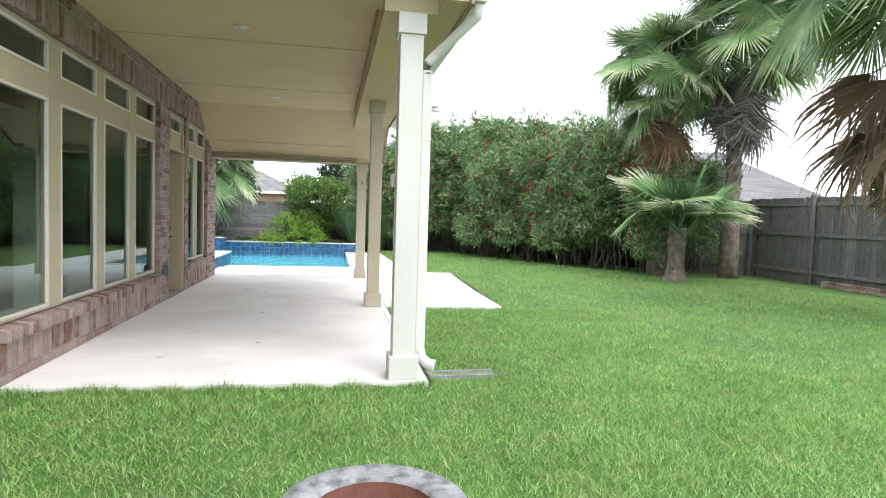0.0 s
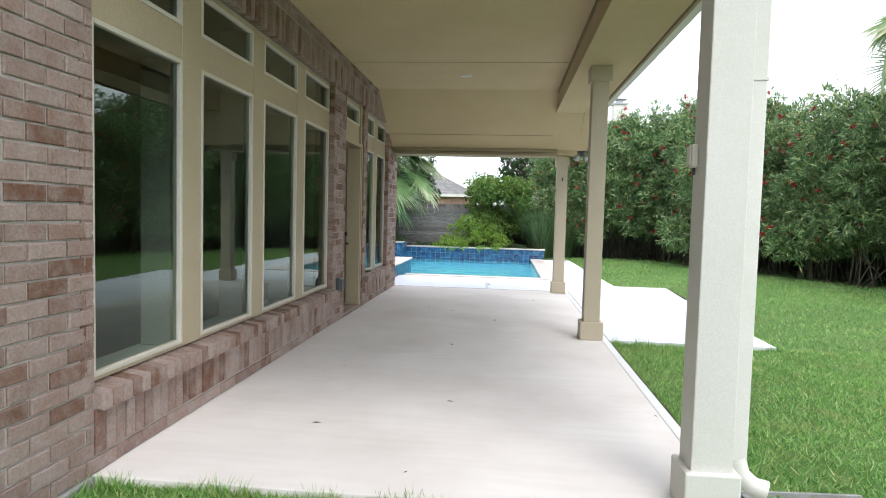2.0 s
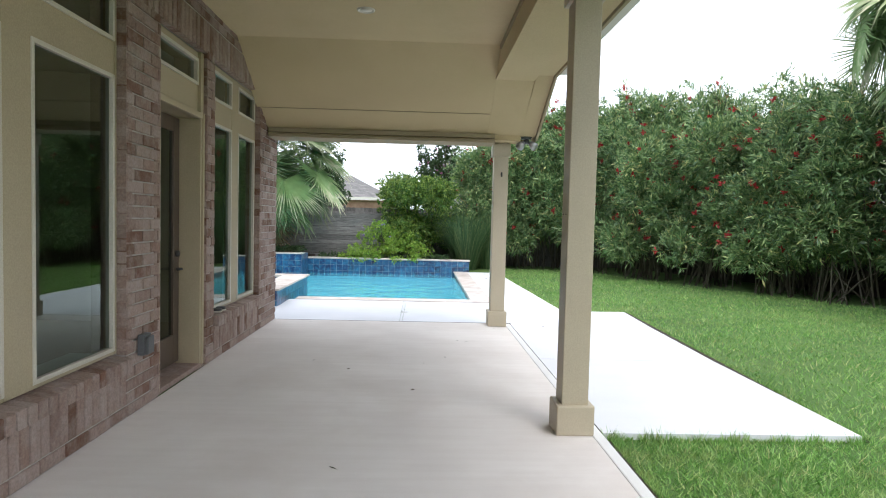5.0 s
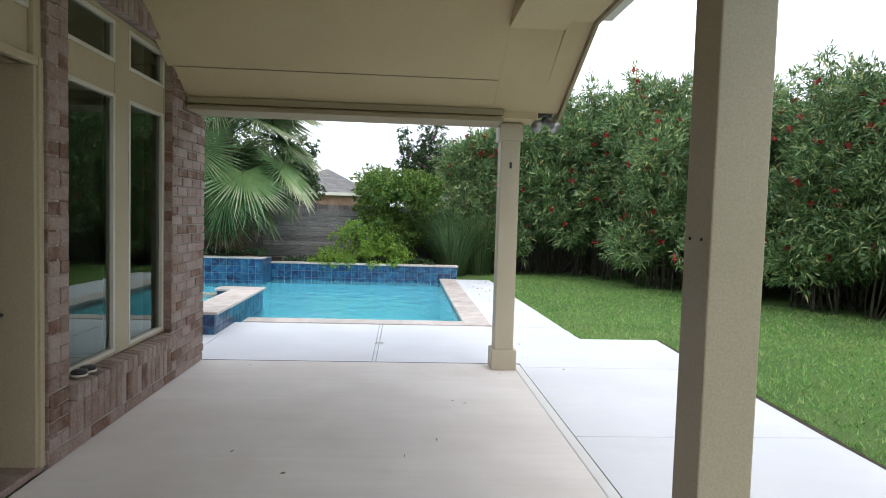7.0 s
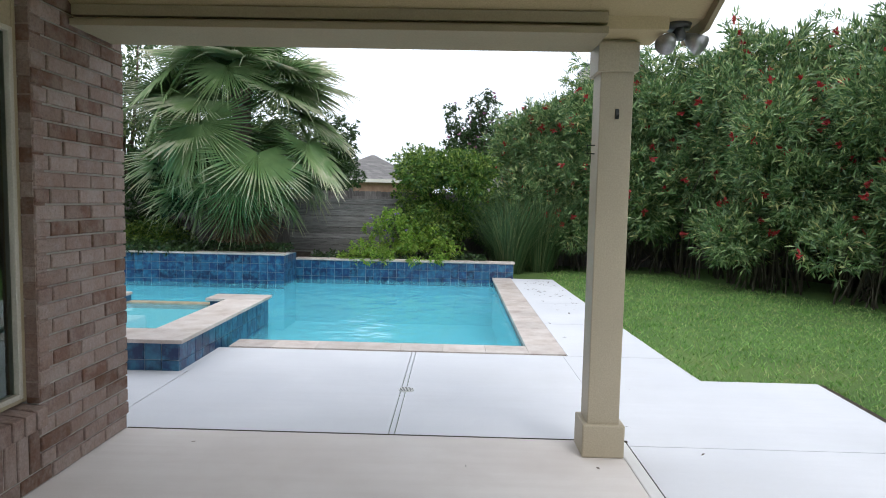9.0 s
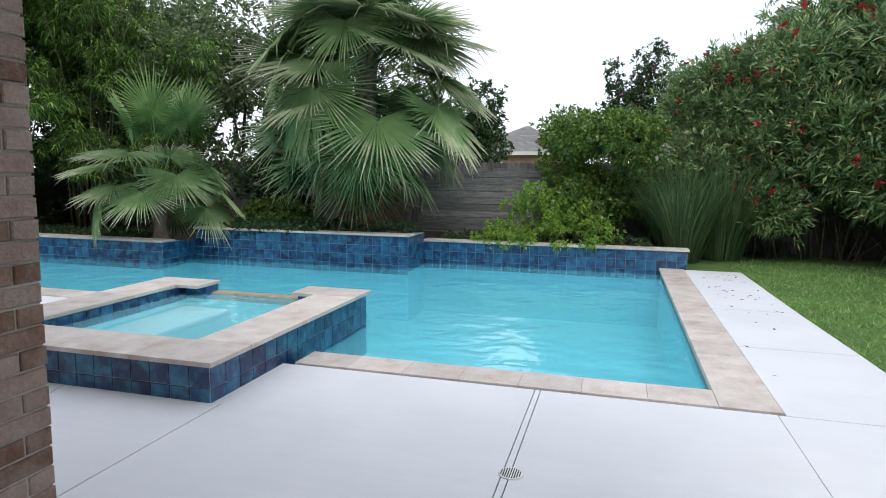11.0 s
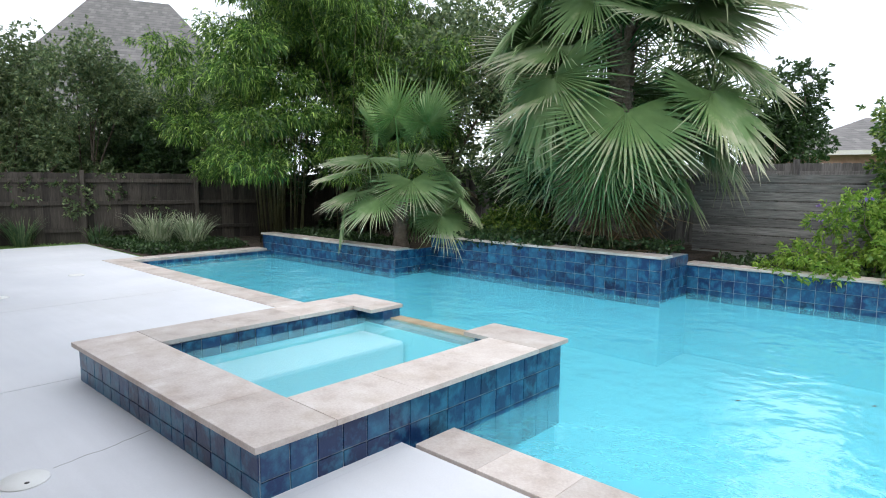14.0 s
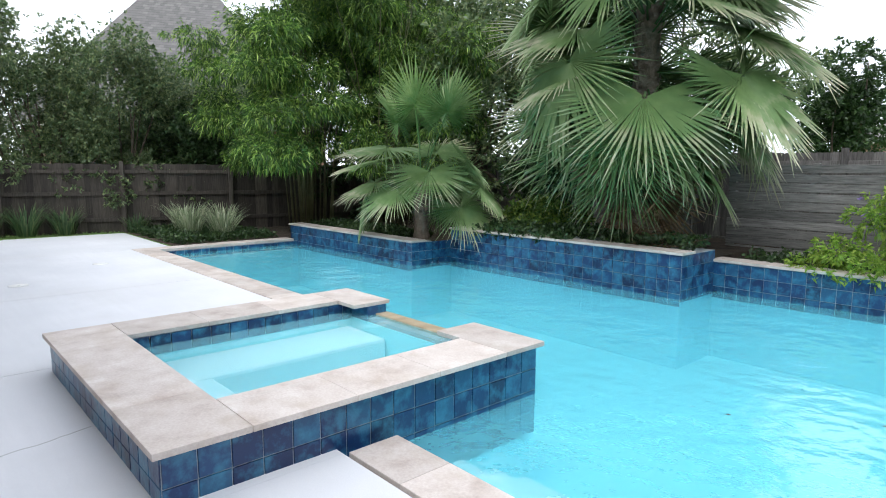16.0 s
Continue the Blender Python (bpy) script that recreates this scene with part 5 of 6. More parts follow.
def palm(label, at, trunk_h, trunk_r, rows, seed, size=1.0, lean=(0, 0)):
    """A fan palm; rows: kind, count, elevation from, elevation to, drop of the leaf bases down the trunk."""
    rnd = random.Random(seed)
    p = thing("fan_palm", label, "palm tree", at, "fan palms")
    top = Vector((lean[0], lean[1], trunk_h))
    bm = bmesh.new()
    n = 9
    pts = [(lean[0] * (k / n) ** 2, lean[1] * (k / n) ** 2, -0.08 + (trunk_h + 0.1) * k / n) for k in range(n + 1)]
    tube(pts, [trunk_r * (1.35 - 0.4 * min(1, 3 * k / n)) * rnd.uniform(0.94, 1.06) for k in range(n + 1)], 14, bm)
    part("trunk", bm, M_PALMBARK, p)
    bm = bmesh.new()
    for k in range(int(90 * trunk_h / 3) + 20):
        f = rnd.random() ** 0.8
        a = rnd.uniform(0, 2 * math.pi)
        c = Vector((lean[0] * f * f, lean[1] * f * f, f * trunk_h))
        o = Vector((math.cos(a), math.sin(a), 0))
        t = o.cross(Vector((0, 0, 1)))
        r = trunk_r * 0.9
        b0 = c + o * r
        tip = c + o * (r + rnd.uniform(0.03, 0.09)) + Vector((0, 0, rnd.uniform(0.08, 0.18)))
        q = [bm.verts.new(v) for v in (b0 - t * 0.04, b0 + t * 0.04, tip + t * 0.02, tip - t * 0.02, b0 + Vector((0, 0, 0.06)))]
        bm.faces.new(q[:4])
        bm.faces.new((q[0], q[4], q[3]))
    part("shaggy_bark", bm, M_PALMBARK, p, "shaggy cut leaf bases on the trunk")["kind"] = "stuff"
    for kind, count, e0, e1, drop in rows:
        for i in range(count):
            me = FRONDS[kind][i % len(FRONDS[kind])]
            ob = new("frond", me)
            ob.parent = p
            az = i * 137.5 + rnd.uniform(-18, 18) + 40 * len(kind)
            u = (i + 0.5) / count
            el = e0 + (e1 - e0) * u + rnd.uniform(-6, 6)
            s = size * rnd.uniform(0.85, 1.12)
            dz = -drop * (0.35 + 0.65 * rnd.random())
            m = Matrix.Translation(top + Vector((0, 0, dz))) @ Matrix.Rotation(radians(az), 4, "Z") @ Matrix.Rotation(radians(-el), 4, "Y") @ Matrix.Rotation(radians(rnd.uniform(-28, 28)), 4, "X") @ Matrix.Diagonal((s, s, s, 1))
            ob.matrix_local = m
    return p


palm("large fan palm with a full skirt of green drooping leaves", (-4.95, 22.85, 0.38), 3.45, 0.19, (("young", 6, 85, 55, 0.1), ("mid", 13, 72, 30, 0.4), ("droop", 12, 50, 22, 0.5), ("droop", 14, 32, 2, 1.1), ("droop", 14, 12, -15, 1.7), ("hang", 15, -25, -58, 1.9), ("dry", 14, -55, -80, 2.4)), 8, 1.14)
palm("small fan palm leaning over the pool wall", (-8.75, 21.85, 0.25), 1.15, 0.13, (("tall", 5, 88, 62, 0.1), ("mid", 3, 55, 30, 0.2), ("droop", 11, 28, -8, 0.3)), 2, 0.82)
palm("tall fan palm with drooping and dry leaves beside the fence", (8.8, 16.2, 0.03), 5.9, 0.2, (("young", 6, 85, 45, 0.1), ("mid", 16, 60, 5, 0.4), ("droop", 12, 15, -20, 0.6), ("hang", 10, -15, -55, 0.9), ("dry", 26, -45, -80, 1.5)), 3, 1.12)
palm("tall fan palm with a grey skirt of dead leaves", (10.35, 15.2, 0.03), 6.9, 0.21, (("young", 6, 85, 45, 0.1), ("mid", 18, 60, 0, 0.4), ("droop", 12, 15, -20, 0.6), ("hang", 10, -10, -50, 0.8), ("grey", 30, -45, -82, 2.0)), 4, 1.3)
palm("fan palm beside the fence with brown hanging dead leaves", (8.45, 7.95, 0.03), 4.9, 0.21, (("young", 6, 85, 45, 0.1), ("mid", 16, 66, 16, 0.4), ("droop", 10, 30, 2, 0.5), ("dry", 46, -15, -75, 1.6)), 5, 1.36)
palm("low young fan palm with a short stubby trunk", (8.25, 14.3, 0.03), 1.35, 0.22, (("young", 9, 84, 35, 0.1), ("mid", 10, 62, 28, 0.2)), 6, 1.08)


def bamboo():
    rng = np.random.default_rng(70)
    lobes = [(rng.uniform(-1.7, 2.1), rng.uniform(-2.0, 1.6), rng.uniform(1.7, 5.9), rng.uniform(0.4, 0.8), rng.uniform(0.2, 0.34)) for _ in range(74)]
    p = plant("bamboo", "tall clump of bright green bamboo with drooping leaves", "bamboo", (-13.2, 22.1, 0.05), lobes, M_BAMBOO, 7600, 9, 0.16, 0.027, 71, 0, shell=0.3, spread=0.75, droop=0.45, lift=0.0)
    bm = bmesh.new()
    for i in range(34):
        a, r = rng.uniform(0, 2 * np.pi), rng.uniform(0, 0.55)
        x, y = r * math.cos(a), r * math.sin(a)
        lx, ly = x * 2.2 + rng.normal() * 0.3, y * 2.2 + rng.normal() * 0.3
        h = rng.uniform(3.8, 5.8)
        tube(((x, y, -0.05), (x + lx * 0.15, y + ly * 0.15, h * 0.4), (x + lx * 0.5, y + ly * 0.5, h * 0.75), (x + lx * 1.1, y + ly * 1.1, h)), (0.018, 0.016, 0.011, 0.004), 6, bm)
    part("cane", bm, M_CULM, p, "green and tan bamboo canes")["kind"] = "stuff"
    q = copy_thing(p, pose(-11.5, 23.1, 0.05, 0, 0, 150))
    q.scale = (0.92, 0.92, 0.97)


M_CULM = surface("bamboo_cane", ((0.3, (0.07, 0.075, 0.03)), (0.7, (0.14, 0.13, 0.06))), 4, 50, 0.5, 0.2)
bamboo()


def round_lobes(seed, n, spread, z0, z1, r0, r1, flat=0.8):
    rng = np.random.default_rng(seed)
    return [(rng.uniform(-spread, spread), rng.uniform(-spread, spread), rng.uniform(z0, z1), (rr := rng.uniform(r0, r1) * rng.uniform(0.6, 1.1)), rr * flat) for _ in range(n)]


VINE = [(x, y, z, r, r * 0.7) for x, y, z, r in ((-0.7, -0.2, 0.35, 0.3), (-0.45, 0, 0.75, 0.28), (-0.1, -0.1, 1.05, 0.26), (0.15, 0.1, 0.8, 0.32), (0.35, -0.15, 0.5, 0.3), (0.65, 0, 0.75, 0.25), (0.95, -0.1, 0.45, 0.3), (1.25, 0, 0.3, 0.22), (-1.0, -0.25, 0.15, 0.25), (-0.3, -0.35, 0.2, 0.3), (0.45, -0.4, 0.05, 0.25), (0.0, 0.2, 0.4, 0.35), (-0.35, 0.15, 1.0, 0.18), (0.8, -0.35, 0.12, 0.2), (-0.75, -0.55, 0.12, 0.2), (-0.2, -0.58, 0.06, 0.18), (0.4, -0.57, 0.1, 0.2), (0.95, -0.5, 0.2, 0.17))]
plant("privet", "rounded yellow-green shrub against the back fence", "shrub", (-0.55, 24.85, 0.2), round_lobes(81, 18, 1.0, 0.7, 2.35, 0.45, 0.7), M_YELLOWGREEN, 4800, 10, 0.095, 0.04, 82, 10, 0.025, 0.2, 0.6)
plant("trailing_vine", "lime green vine shrub with purple blossom spilling over the pool wall", "shrub", (-1.75, 23.4, 0.25), VINE, M_LIME, 1050, 9, 0.08, 0.027, 84, 16, 0.012, 0.15, 0.3, 0.8, 0.3, 0.1, None, (M_PURPLE, 60, 0.04, "small purple blossom"))
plant("crape_myrtle", "crape myrtle tree with dark mauve blossom behind the fence", "tree", (-0.05, 29.5, 0.03), [(0, 0, 2.9, 0.6, 0.7), (-0.3, 0, 3.5, 0.5, 0.6), (0.3, 0.2, 3.7, 0.5, 0.7), (-0.6, 0, 4.2, 0.28, 0.5), (0.1, 0, 4.4, 0.28, 0.6), (0.55, 0, 4.6, 0.3, 0.5), (0.8, 0, 3.9, 0.3, 0.4)], M_DARKLEAF, 1100, 9, 0.11, 0.045, 86, 14, 0.03, 0.3, 0.3, 0.9, 0.1, 0.3, None, (M_MAUVE, 60, 0.07, "dark mauve blossom clusters"))
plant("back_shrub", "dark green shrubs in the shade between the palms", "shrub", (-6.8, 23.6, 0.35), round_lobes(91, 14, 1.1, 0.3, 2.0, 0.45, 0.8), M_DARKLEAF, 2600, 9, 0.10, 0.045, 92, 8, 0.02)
plant("back_shrub", "yellowish green low shrub beside the small palm", "shrub", (-7.1, 22.95, 0.38), round_lobes(93, 8, 0.55, 0.15, 0.75, 0.25, 0.4), M_YELLOWGREEN, 1100, 9, 0.08, 0.04, 94, 6, 0.012)
plant("back_tree", "tall airy dark green tree behind the fence", "tree", (-9.6, 26.6, 0.03), round_lobes(95, 26, 2.4, 1.2, 6.4, 0.7, 1.2), M_GREYLEAF, 3000, 8, 0.14, 0.06, 96, 14, 0.07, 0.3)
plant("back_tree", "airy dark tree behind the large palm", "tree", (-6.2, 26.8, 0.03), round_lobes(97, 15, 1.6, 1.4, 4.9, 0.4, 0.8), M_GREYLEAF, 950, 8, 0.15, 0.06, 98, 12, 0.06, 0.3)
plant("back_tree", "dark green tree beyond the back fence", "tree", (-4.9, 32.0, 0.03), round_lobes(99, 12, 0.9, 1.6, 4.2, 0.5, 0.9), M_DARKLEAF, 1800, 8, 0.13, 0.06, 100, 8, 0.06, 0.3)
plant("back_tree", "dense dark green tree between bamboo and palms", "tree", (-10.6, 24.7, 0.1), round_lobes(137, 24, 1.4, 1.0, 5.7, 0.45, 0.8), M_GREYLEAF, 2100, 8, 0.14, 0.055, 138, 10, 0.05, 0.25)
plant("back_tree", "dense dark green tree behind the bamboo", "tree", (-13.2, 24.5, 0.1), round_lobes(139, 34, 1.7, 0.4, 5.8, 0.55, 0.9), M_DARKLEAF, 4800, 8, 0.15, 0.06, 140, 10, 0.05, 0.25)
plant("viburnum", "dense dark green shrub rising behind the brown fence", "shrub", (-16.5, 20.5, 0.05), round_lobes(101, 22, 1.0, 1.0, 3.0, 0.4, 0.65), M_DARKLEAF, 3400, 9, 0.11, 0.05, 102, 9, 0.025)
for i, (tx, ty, ht, sp) in enumerate(((-16.8, 20.6, 3.5, 0.75), (-16.5, 19.0, 4.9, 0.7), (-17.0, 17.4, 4.2, 0.8), (-19.2, 19.6, 4.0, 1.2), (-19.6, 17.0, 4.9, 1.2), (-17.0, 15.6, 5.0, 0.9), (-18.2, 22.2, 3.9, 1.0))):
    plant("yaupon", "slender small-leaved tree with olive green foliage beside the fence", "tree", (tx, ty, 0.03), round_lobes(110 + i, 30, sp * 1.15, 0.5, ht, 0.35, 0.7, 1.15), M_GREYLEAF, 4200, 9, 0.09, 0.036, 120 + i, 9, 0.04, 0.14, 0.1, group="trees along the fence")
plant("back_tree", "tall green tree beyond the bamboo", "tree", (-14.2, 27.0, 0.03), round_lobes(131, 20, 1.9, 2.5, 6.0, 0.6, 1.1), M_BAMBOO, 2600, 8, 0.12, 0.05, 132, 10, 0.07, 0.3)
plant("far_tree", "green treetop beyond the side fence", "tree", (27, 25, 0.03), round_lobes(133, 16, 2.2, 2.5, 6.0, 0.8, 1.6), M_DARKLEAF, 1800, 8, 0.25, 0.12, 134, 8, 0.1, 0.3)


def blade_clump(name, label, at, count, length, width, material, seed, radius=0.12, arch=0.7, group=""):
    """A clump of long arching blades."""
    rng = np.random.default_rng(seed)
    a, r = rng.uniform(0, 2 * np.pi, count), radius * np.sqrt(rng.uniform(0, 1, count))
    L = length * rng.uniform(0.6, 1.15, count)
    out = np.stack((np.cos(a), np.sin(a), np.zeros(count)), 1)
    lean = rng.uniform(0.15, 1.0, count)[:, None]
    base = out * r[:, None]
    side = np.stack((-np.sin(a), np.cos(a), np.zeros(count)), 1) * width * 0.5
    up = np.array((0, 0, 1.0))
    pts = []
    for f in (0, 0.35, 0.7, 1.0):
        pts.append(base + out * (lean * arch * f ** 1.3) * L[:, None] + up * (np.sin(np.minimum(f * (1 + lean * arch * 0.75), 2.2)) / (1 + lean * arch * 0.45)) * L[:, None])
    quads = []
    for k, (w0, w1) in enumerate(((0.7, 1.0), (1.0, 0.8), (0.8, 0.08))):
        quads.append(np.stack((pts[k] - side * w0, pts[k] + side * w0, pts[k + 1] + side * w1, pts[k + 1] - side * w1), 1))
    c = thing(name, label, "ornamental grass", at, group)
    ob = new("blade", quad_mesh("blade", np.concatenate(quads), material))
    ob.parent = c
    ob["kind"] = "stuff"
    return c


for i, (gx, gy, gl) in enumerate(((-13.8, 19.5, 0.86), (-14.5, 19.6, 0.84), (-13.3, 20.0, 0.76), (-14.1, 20.3, 0.8), (-16.15, 16.8, 0.8), (-16.0, 17.5, 0.72), (-16.3, 16.1, 0.75), (-15.6, 18.9, 0.5))):
    blade_clump("flax_lily", "clump of pale variegated strap leaves beside the deck", (gx, gy, 0.06), 130, gl, 0.02, M_BLADE if i < 4 else M_REED, 140 + i, 0.2, 0.8, "strap-leaved clumps")
blade_clump("fountain_grass", "tall arching green grass clump against the fence", (0.75, 24.1, 0.05), 900, 2.0, 0.014, M_REED, 150, 0.35, 0.75)
blade_clump("fountain_grass", "tall arching green grass clump beside the hedge", (1.5, 24.6, 0.05), 700, 2.1, 0.014, M_REED, 151, 0.35, 0.7)


def ground_cover():
    rng = np.random.default_rng(160)
    out = []
    for x0, x1, y0, y1, z, n in ((-17.0, -12.6, 18.75, 20.9, 0.10, 3800), (-12.2, -9.0, 21.5, 22.4, 0.32, 1400), (-8.1, -3.9, 22.3, 22.9, 0.60, 1100), (-7.6, -5.6, 21.95, 22.3, 0.55, 420), (-3.6, 0.2, 23.1, 23.9, 0.38, 700)):
        tips = np.stack((rng.uniform(x0, x1, n), rng.uniform(y0, y1, n), z + rng.uniform(-0.06, 0.10, n)), 1)
        w = rng.normal(size=(n, 3)) * 0.6
        w[:, 2] = abs(w[:, 2]) + 0.3
        out.append(tuft_leaves(rng, tips, w, 4, 0.075, 0.045, 0.9, 0.2, 0.1))
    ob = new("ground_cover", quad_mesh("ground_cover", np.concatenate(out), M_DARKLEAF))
    tagged(ob, "low dark green ivy covering the planting beds", "ground cover", "", "stuff")


ground_cover()


def fallen_leaves():
    rng = np.random.default_rng(170)
    n = 130
    base = np.stack((rng.uniform(-2.4, 2.3, n), rng.uniform(5.6, 22.5, n), np.zeros(n)), 1)
    on_slab = (base[:, 1] < 14) & (base[:, 0] < 0.62)
    base[:, 2] = np.where(on_slab, SLAB + 0.003, DECK + 0.02)
    base[:10] = np.stack((rng.uniform(-2.4, 0.1, 10), rng.uniform(17.2, 21.5, 10), np.full(10, WATER + 0.004)), 1)
    base[10:70] = np.stack((rng.uniform(0.85, 1.5, 60), rng.triangular(18.5, 22.4, 22.7, 60), np.full(60, DECK + 0.004)), 1)
    on_water = np.arange(n) < 10
    keep = on_water | on_slab | ((base[:, 0] > 0.75) & (base[:, 0] < 1.5) & (base[:, 1] > 12))
    base = base[keep]
    way = rng.normal(size=base.shape)
    way[:, 2] = 0.05
    q = leaves(rng, base, way, rng.uniform(0.03, 0.07, len(base)), rng.uniform(0.008, 0.018, len(base)), 0.0)
    q[:, :, 2] = np.maximum(q[:, :, 2], np.repeat(base[:, 2:3], 4, 1))
    ob = new("fallen_leaf", quad_mesh("fallen_leaf", q, M_BARK))
    tagged(ob, "small dry brown leaves scattered on the concrete", "leaves", "", "stuff")


fallen_leaves()


# ---- houses beyond the fences ----
def far_house(label, at, turn, w, d, wall_h, roof_h, wall_mat, windows=(), chimney=None):
    """A neighbouring house: walls, hipped roof, windows on its near side and perhaps a chimney."""
    h = thing("neighbour_house", label, "house", at, "houses beyond the fences")
    h.rotation_euler = (0, 0, radians(turn))
    part("wall", boxes((-w / 2, w / 2, -d / 2, d / 2, 0, wall_h)), wall_mat, h)
    bm = bmesh.new()
    o = 0.45
    e = [bm.verts.new(v) for v in ((-w / 2 - o, -d / 2 - o, wall_h), (w / 2 + o, -d / 2 - o, wall_h), (w / 2 + o, d / 2 + o, wall_h), (-w / 2 - o, d / 2 + o, wall_h))]
    k = max(0.1, w / 2 - d / 2)
    r = [bm.verts.new((-k, 0, wall_h + roof_h)), bm.verts.new((k, 0, wall_h + roof_h))]
    for f in ((e[0], e[1], r[1], r[0]), (e[2], e[3], r[0], r[1]), (e[1], e[2], r[1]), (e[3], e[0], r[0]), (e[3], e[2], e[1], e[0])):
        bm.faces.new(f)
    roof = part("roof", bm, M_SHINGLE, h, "grey shingle hipped roof")
    part("eave", boxes((-w / 2 - o, w / 2 + o, -d / 2 - o - 0.03, -d / 2 - o, wall_h - 0.16, wall_h + 0.04)), M_STUCCO, h)
    for x, z, ww, hh in windows:
        fr = part("window", boxes((x - ww / 2 - 0.08, x + ww / 2 + 0.08, -d / 2 - 0.06, -d / 2 - 0.002, z - 0.08, z + hh + 0.08)), M_WHITE, h)
        part("pane", boxes((x - ww / 2, x + ww / 2, -d / 2 - 0.075, -d / 2 - 0.062, z, z + hh)), M_DARKGLASS, fr)
    if chimney:
        x, y, top = chimney
        c = part("chimney", boxes((x - 0.45, x + 0.45, y - 0.4, y + 0.4, wall_h, top), bevel=0.02), M_STUCCO, h, "pale chimney with a metal cap")
        part("chimney_cap", boxes((x - 0.52, x + 0.52, y - 0.47, y + 0.47, top, top + 0.12), (x - 0.2, x + 0.2, y - 0.2, y + 0.2, top + 0.12, top + 0.35), (x - 0.45, x + 0.45, y - 0.4, y + 0.4, top + 0.35, top + 0.4)), M_METAL, c)
    return h


M_DARKGLASS = surface("dark_window", ((0.3, (0.03, 0.04, 0.045)), (0.7, (0.06, 0.07, 0.075))), 2, 30, 0.1, 0.02)
far_house("pale house with a grey hipped roof and chimney", (7.2, 48, 0), 4, 12, 10, 5.0, 3.3, M_GREYSTONE, ((-4.6, 3.4, 1.3, 1.3), (0, 3.4, 1.2, 1.2)), (-0.4, -2.2, 9.2))
far_house("low house with a grey hipped roof beyond the fence", (21.5, 35, 0), -30, 13, 10, 2.7, 3.2, M_STUCCO)
far_house("brick house with a steep grey roof behind the bamboo", (-29.0, 25.0, 0), 67, 11, 8, 3.2, 5.9, M_FARBRICK, ((-3.5, 1.2, 1.2, 1.5), (0.5, 1.2, 1.2, 1.5), (3.8, 1.2, 1.2, 1.5)))
far_house("small brick house with a pale gable behind the back fence", (-5.9, 50, 0), 0, 6, 6, 2.9, 1.7, M_FARBRICK, ((-1.5, 1.0, 1.0, 1.3),))


# ---- bricks of the house wall ----
COURSE, BRICK_L = 0.0865, 0.245


def brick_mesh(w, h, d, name="brick"):
    """A brick with chamfered face edges, face towards +x, its face centre at the origin."""
    bm = bmesh.new()
    c = 0.005
    back = [bm.verts.new((-d, y, z)) for y, z in ((-w / 2, -h / 2), (w / 2, -h / 2), (w / 2, h / 2), (-w / 2, h / 2))]
    mid = [bm.verts.new((-c, y, z)) for y, z in ((-w / 2, -h / 2), (w / 2, -h / 2), (w / 2, h / 2), (-w / 2, h / 2))]
    front = [bm.verts.new((0, y, z)) for y, z in ((-w / 2 + c, -h / 2 + c), (w / 2 - c, -h / 2 + c), (w / 2 - c, h / 2 - c), (-w / 2 + c, h / 2 - c))]
    bm.faces.new(front)
    for a, b in ((back, mid), (mid, front)):
        for i in range(4):
            bm.faces.new((a[i], a[(i + 1) % 4], b[(i + 1) % 4], b[i]))
    return bm


def brick_layout():
    """Places (y, z, width, height, turned) of all face bricks of the east wall."""
    rows = []
    joint = 0.011

    def run(y0, y1, z, shift):
        y = y0 - (BRICK_L / 2 if shift else 0)
        while y < y1 - 0.02:
            a, b = max(y, y0), min(y + BRICK_L, y1)
            if b - a > 0.05:
                rows.append(((a + b) / 2, z, b - a - joint, COURSE - joint))
            y += BRICK_L

    z, i = 0.10 + COURSE / 2, 0
    while z < 3.45:
        piers = [(2.2, 5.45), (9.78, 10.32), (11.33, 11.55), (13.2, HOUSE_Y1)]
        if z > 3.0 + COURSE * 3.2 or z < 0.10 + COURSE:
            piers = [(2.2, 10.32), (11.33, HOUSE_Y1)] if z < 1 else [(2.2, HOUSE_Y1)]
        elif z > 3.0:
            piers = [(2.2, 5.45), (13.2, HOUSE_Y1)]
        for a, b in piers:
            run(a, b, z, i % 2)
        z += COURSE
        i += 1
    soldier_w = 0.0865
    for (y0, y1, z0, z1) in ((5.45, 13.2, 3.005, 3.295), (5.45, 9.78, 0.10 + COURSE, 0.435), (11.55, 13.2, 0.10 + COURSE, 0.435)):
        n = round((y1 - y0) / soldier_w)
        w = (y1 - y0) / n
        for k in range(n):
            rows.append((y0 + (k + 0.5) * w, (z0 + z1) / 2, w - joint, z1 - z0 - joint))
    return rows


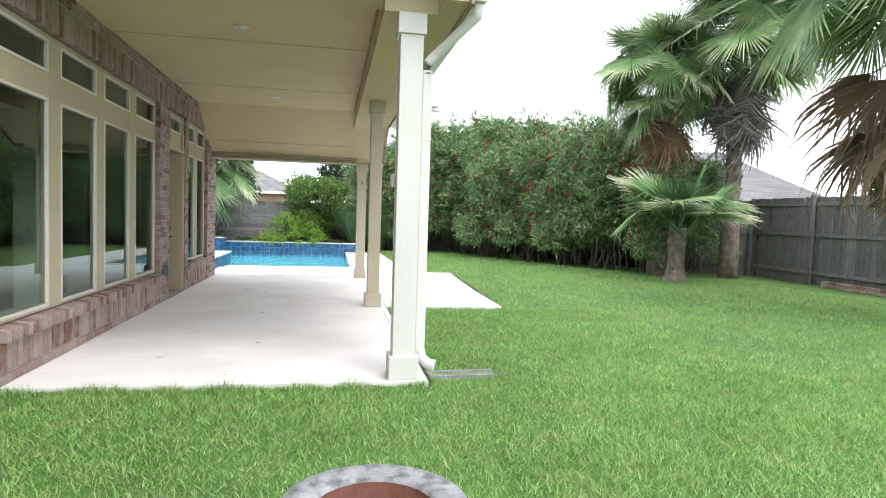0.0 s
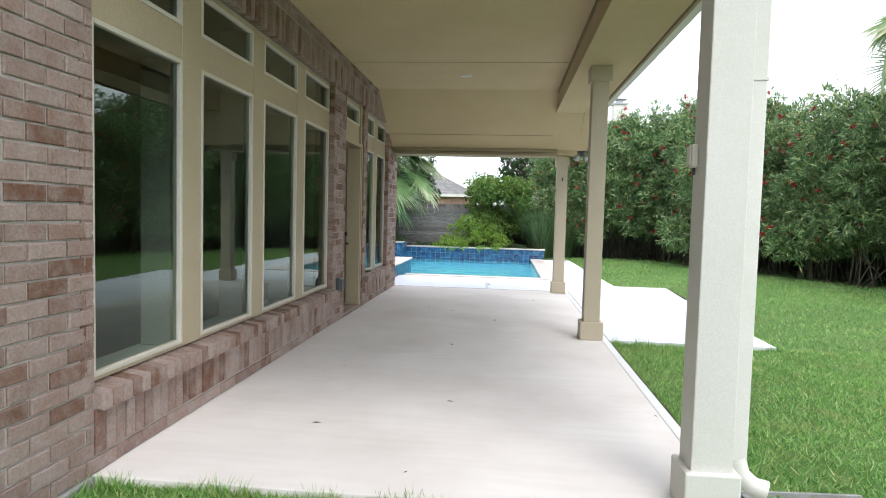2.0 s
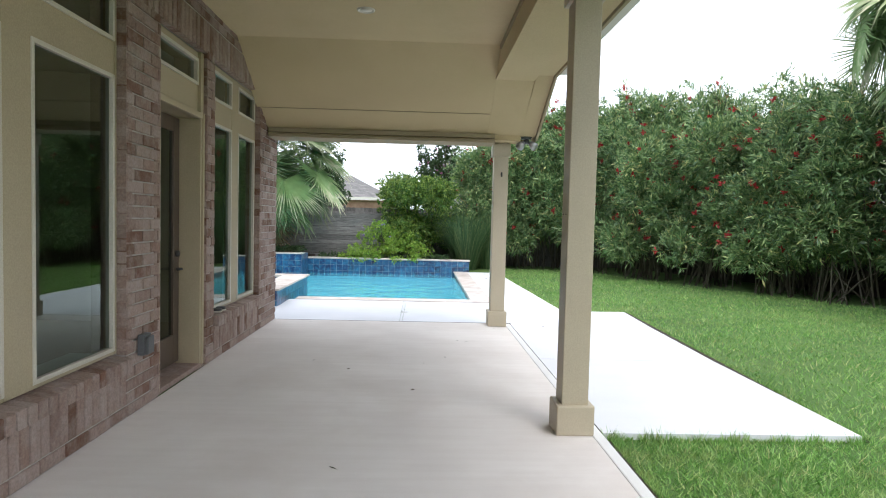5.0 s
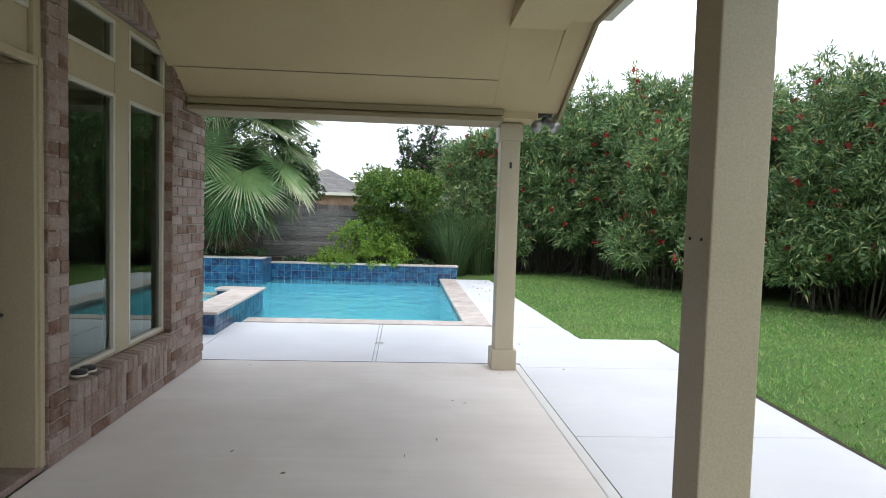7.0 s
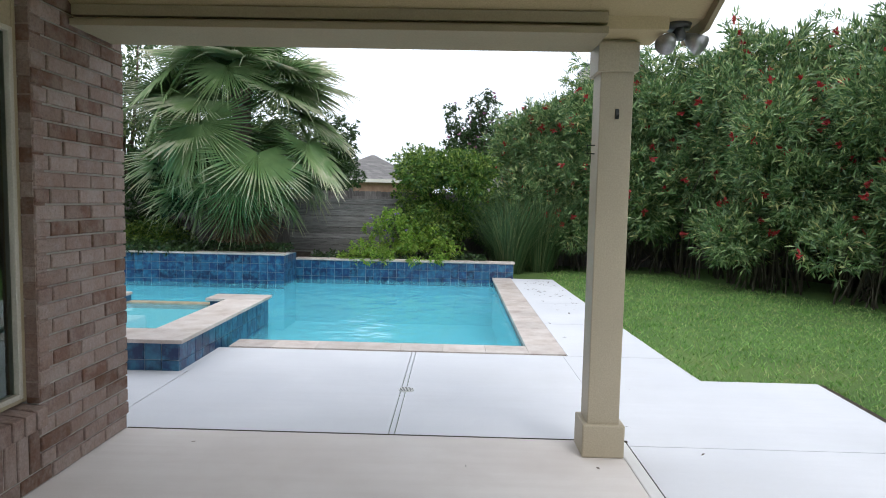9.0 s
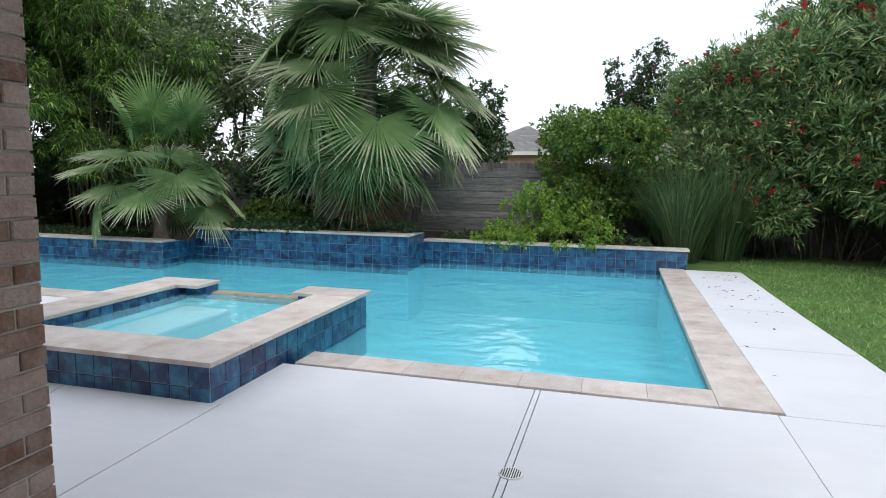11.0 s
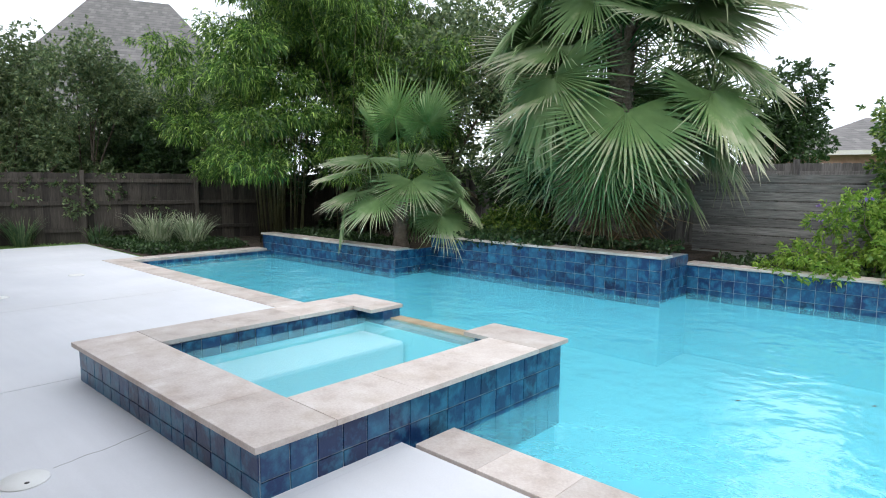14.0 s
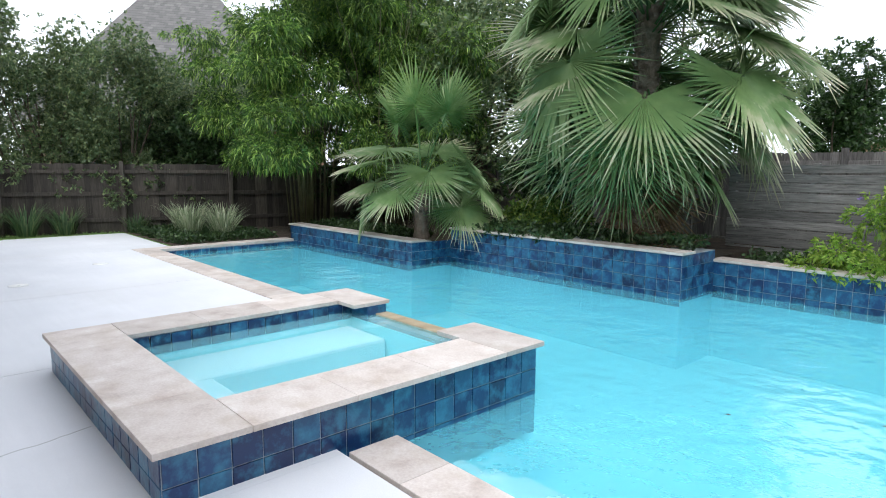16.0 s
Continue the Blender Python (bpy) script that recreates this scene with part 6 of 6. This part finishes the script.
def lay_bricks():
    rnd = random.Random(21)
    meshes = {}
    own = 0
    joined_v, joined_f = [], []
    for y, z, w, h in brick_layout():
        near = 3.55 < y < 5.46 and 0.3 < z < 2.9 and own < 300
        key = (round(w, 2), round(h, 3))
        out = rnd.uniform(-0.003, 0.004)
        if near:
            own += 1
            if key not in meshes:
                meshes[key] = mesh_from("brick", brick_mesh(key[0], key[1], 0.07), M_BRICK)
            ob = new("brick", meshes[key])
            ob.parent = wall_east
            ob.location = (WALL_X + out, y + rnd.uniform(-0.002, 0.002), z + rnd.uniform(-0.002, 0.002))
            ob.rotation_euler = (rnd.uniform(-0.008, 0.008), 0, rnd.uniform(-0.012, 0.012))
        else:
            bm = brick_mesh(w, h, 0.07)
            k = len(joined_v)
            bm.verts.index_update()
            tilt = rnd.uniform(-0.012, 0.012)
            joined_v += [(WALL_X + out + v.co.x + tilt * v.co.y, y + v.co.y, z + v.co.z) for v in bm.verts]
            joined_f += [[k + v.index for v in f.verts] for f in bm.faces]
            bm.free()
    # the return of the house corner, facing the pool
    for r in range(38):
        z = 0.10 + COURSE * (r + 0.5)
        x = WALL_X - 0.02 - (0.12 if r % 2 else 0.0)
        for q in range(6):
            w = BRICK_L - 0.011
            bm = brick_mesh(w, COURSE - 0.011, 0.07)
            bm.verts.index_update()
            k = len(joined_v)
            cx = x - BRICK_L * (q + 0.5)
            joined_v += [(cx - v.co.y, HOUSE_Y1 + v.co.x, z + v.co.z) for v in bm.verts]
            joined_f += [[k + v.index for v in f.verts] for f in bm.faces]
            bm.free()
    me = bpy.data.meshes.new("brickwork")
    me.from_pydata(joined_v, [], joined_f)
    me.materials.append(M_BRICK)
    ob = new("brickwork", me)
    ob.parent = wall_east
    ob["kind"] = "stuff"
    ob["label"] = "brown and pinkish face bricks with whitewashed patches"
    # returns of the window and door openings
    bm = bmesh.new()
    for a, b, lo, hi in OPEN:
        z = lo + 0.02
        k = 0
        while z < hi:
            for y0, y1 in ((a - 0.09, a + 0.001), (b - 0.001, b + 0.09)):
                box(bm, WALL_X - 0.13, WALL_X - 0.006, y0, y1, z, min(z + COURSE - 0.011, hi), 0.0)
            z += COURSE
    part("reveal_bricks", bm, M_BRICK, wall_east)["kind"] = "stuff"
    # rowlock sills
    for y0, y1 in ((5.45, 9.78), (11.55, 13.2)):
        n = round((y1 - y0) / 0.0865)
        w = (y1 - y0) / n
        me = None
        for k in range(n):
            if me is None:
                b = boxes((-0.12, 0.045, -w / 2 + 0.005, w / 2 - 0.005, -0.045, 0.055), bevel=0.008)
                for v in b.verts:
                    v.co.z -= 0.12 * (v.co.x + 0.12)
                me = mesh_from("sill_brick", b, M_BRICK)
            ob = new("sill_brick", me)
            ob.parent = wall_east
            ob.location = (WALL_X, y0 + (k + 0.5) * w, 0.49 + rnd.uniform(-0.002, 0.002))
            ob.rotation_euler = (0, rnd.uniform(-0.01, 0.01), rnd.uniform(-0.01, 0.01))


lay_bricks()
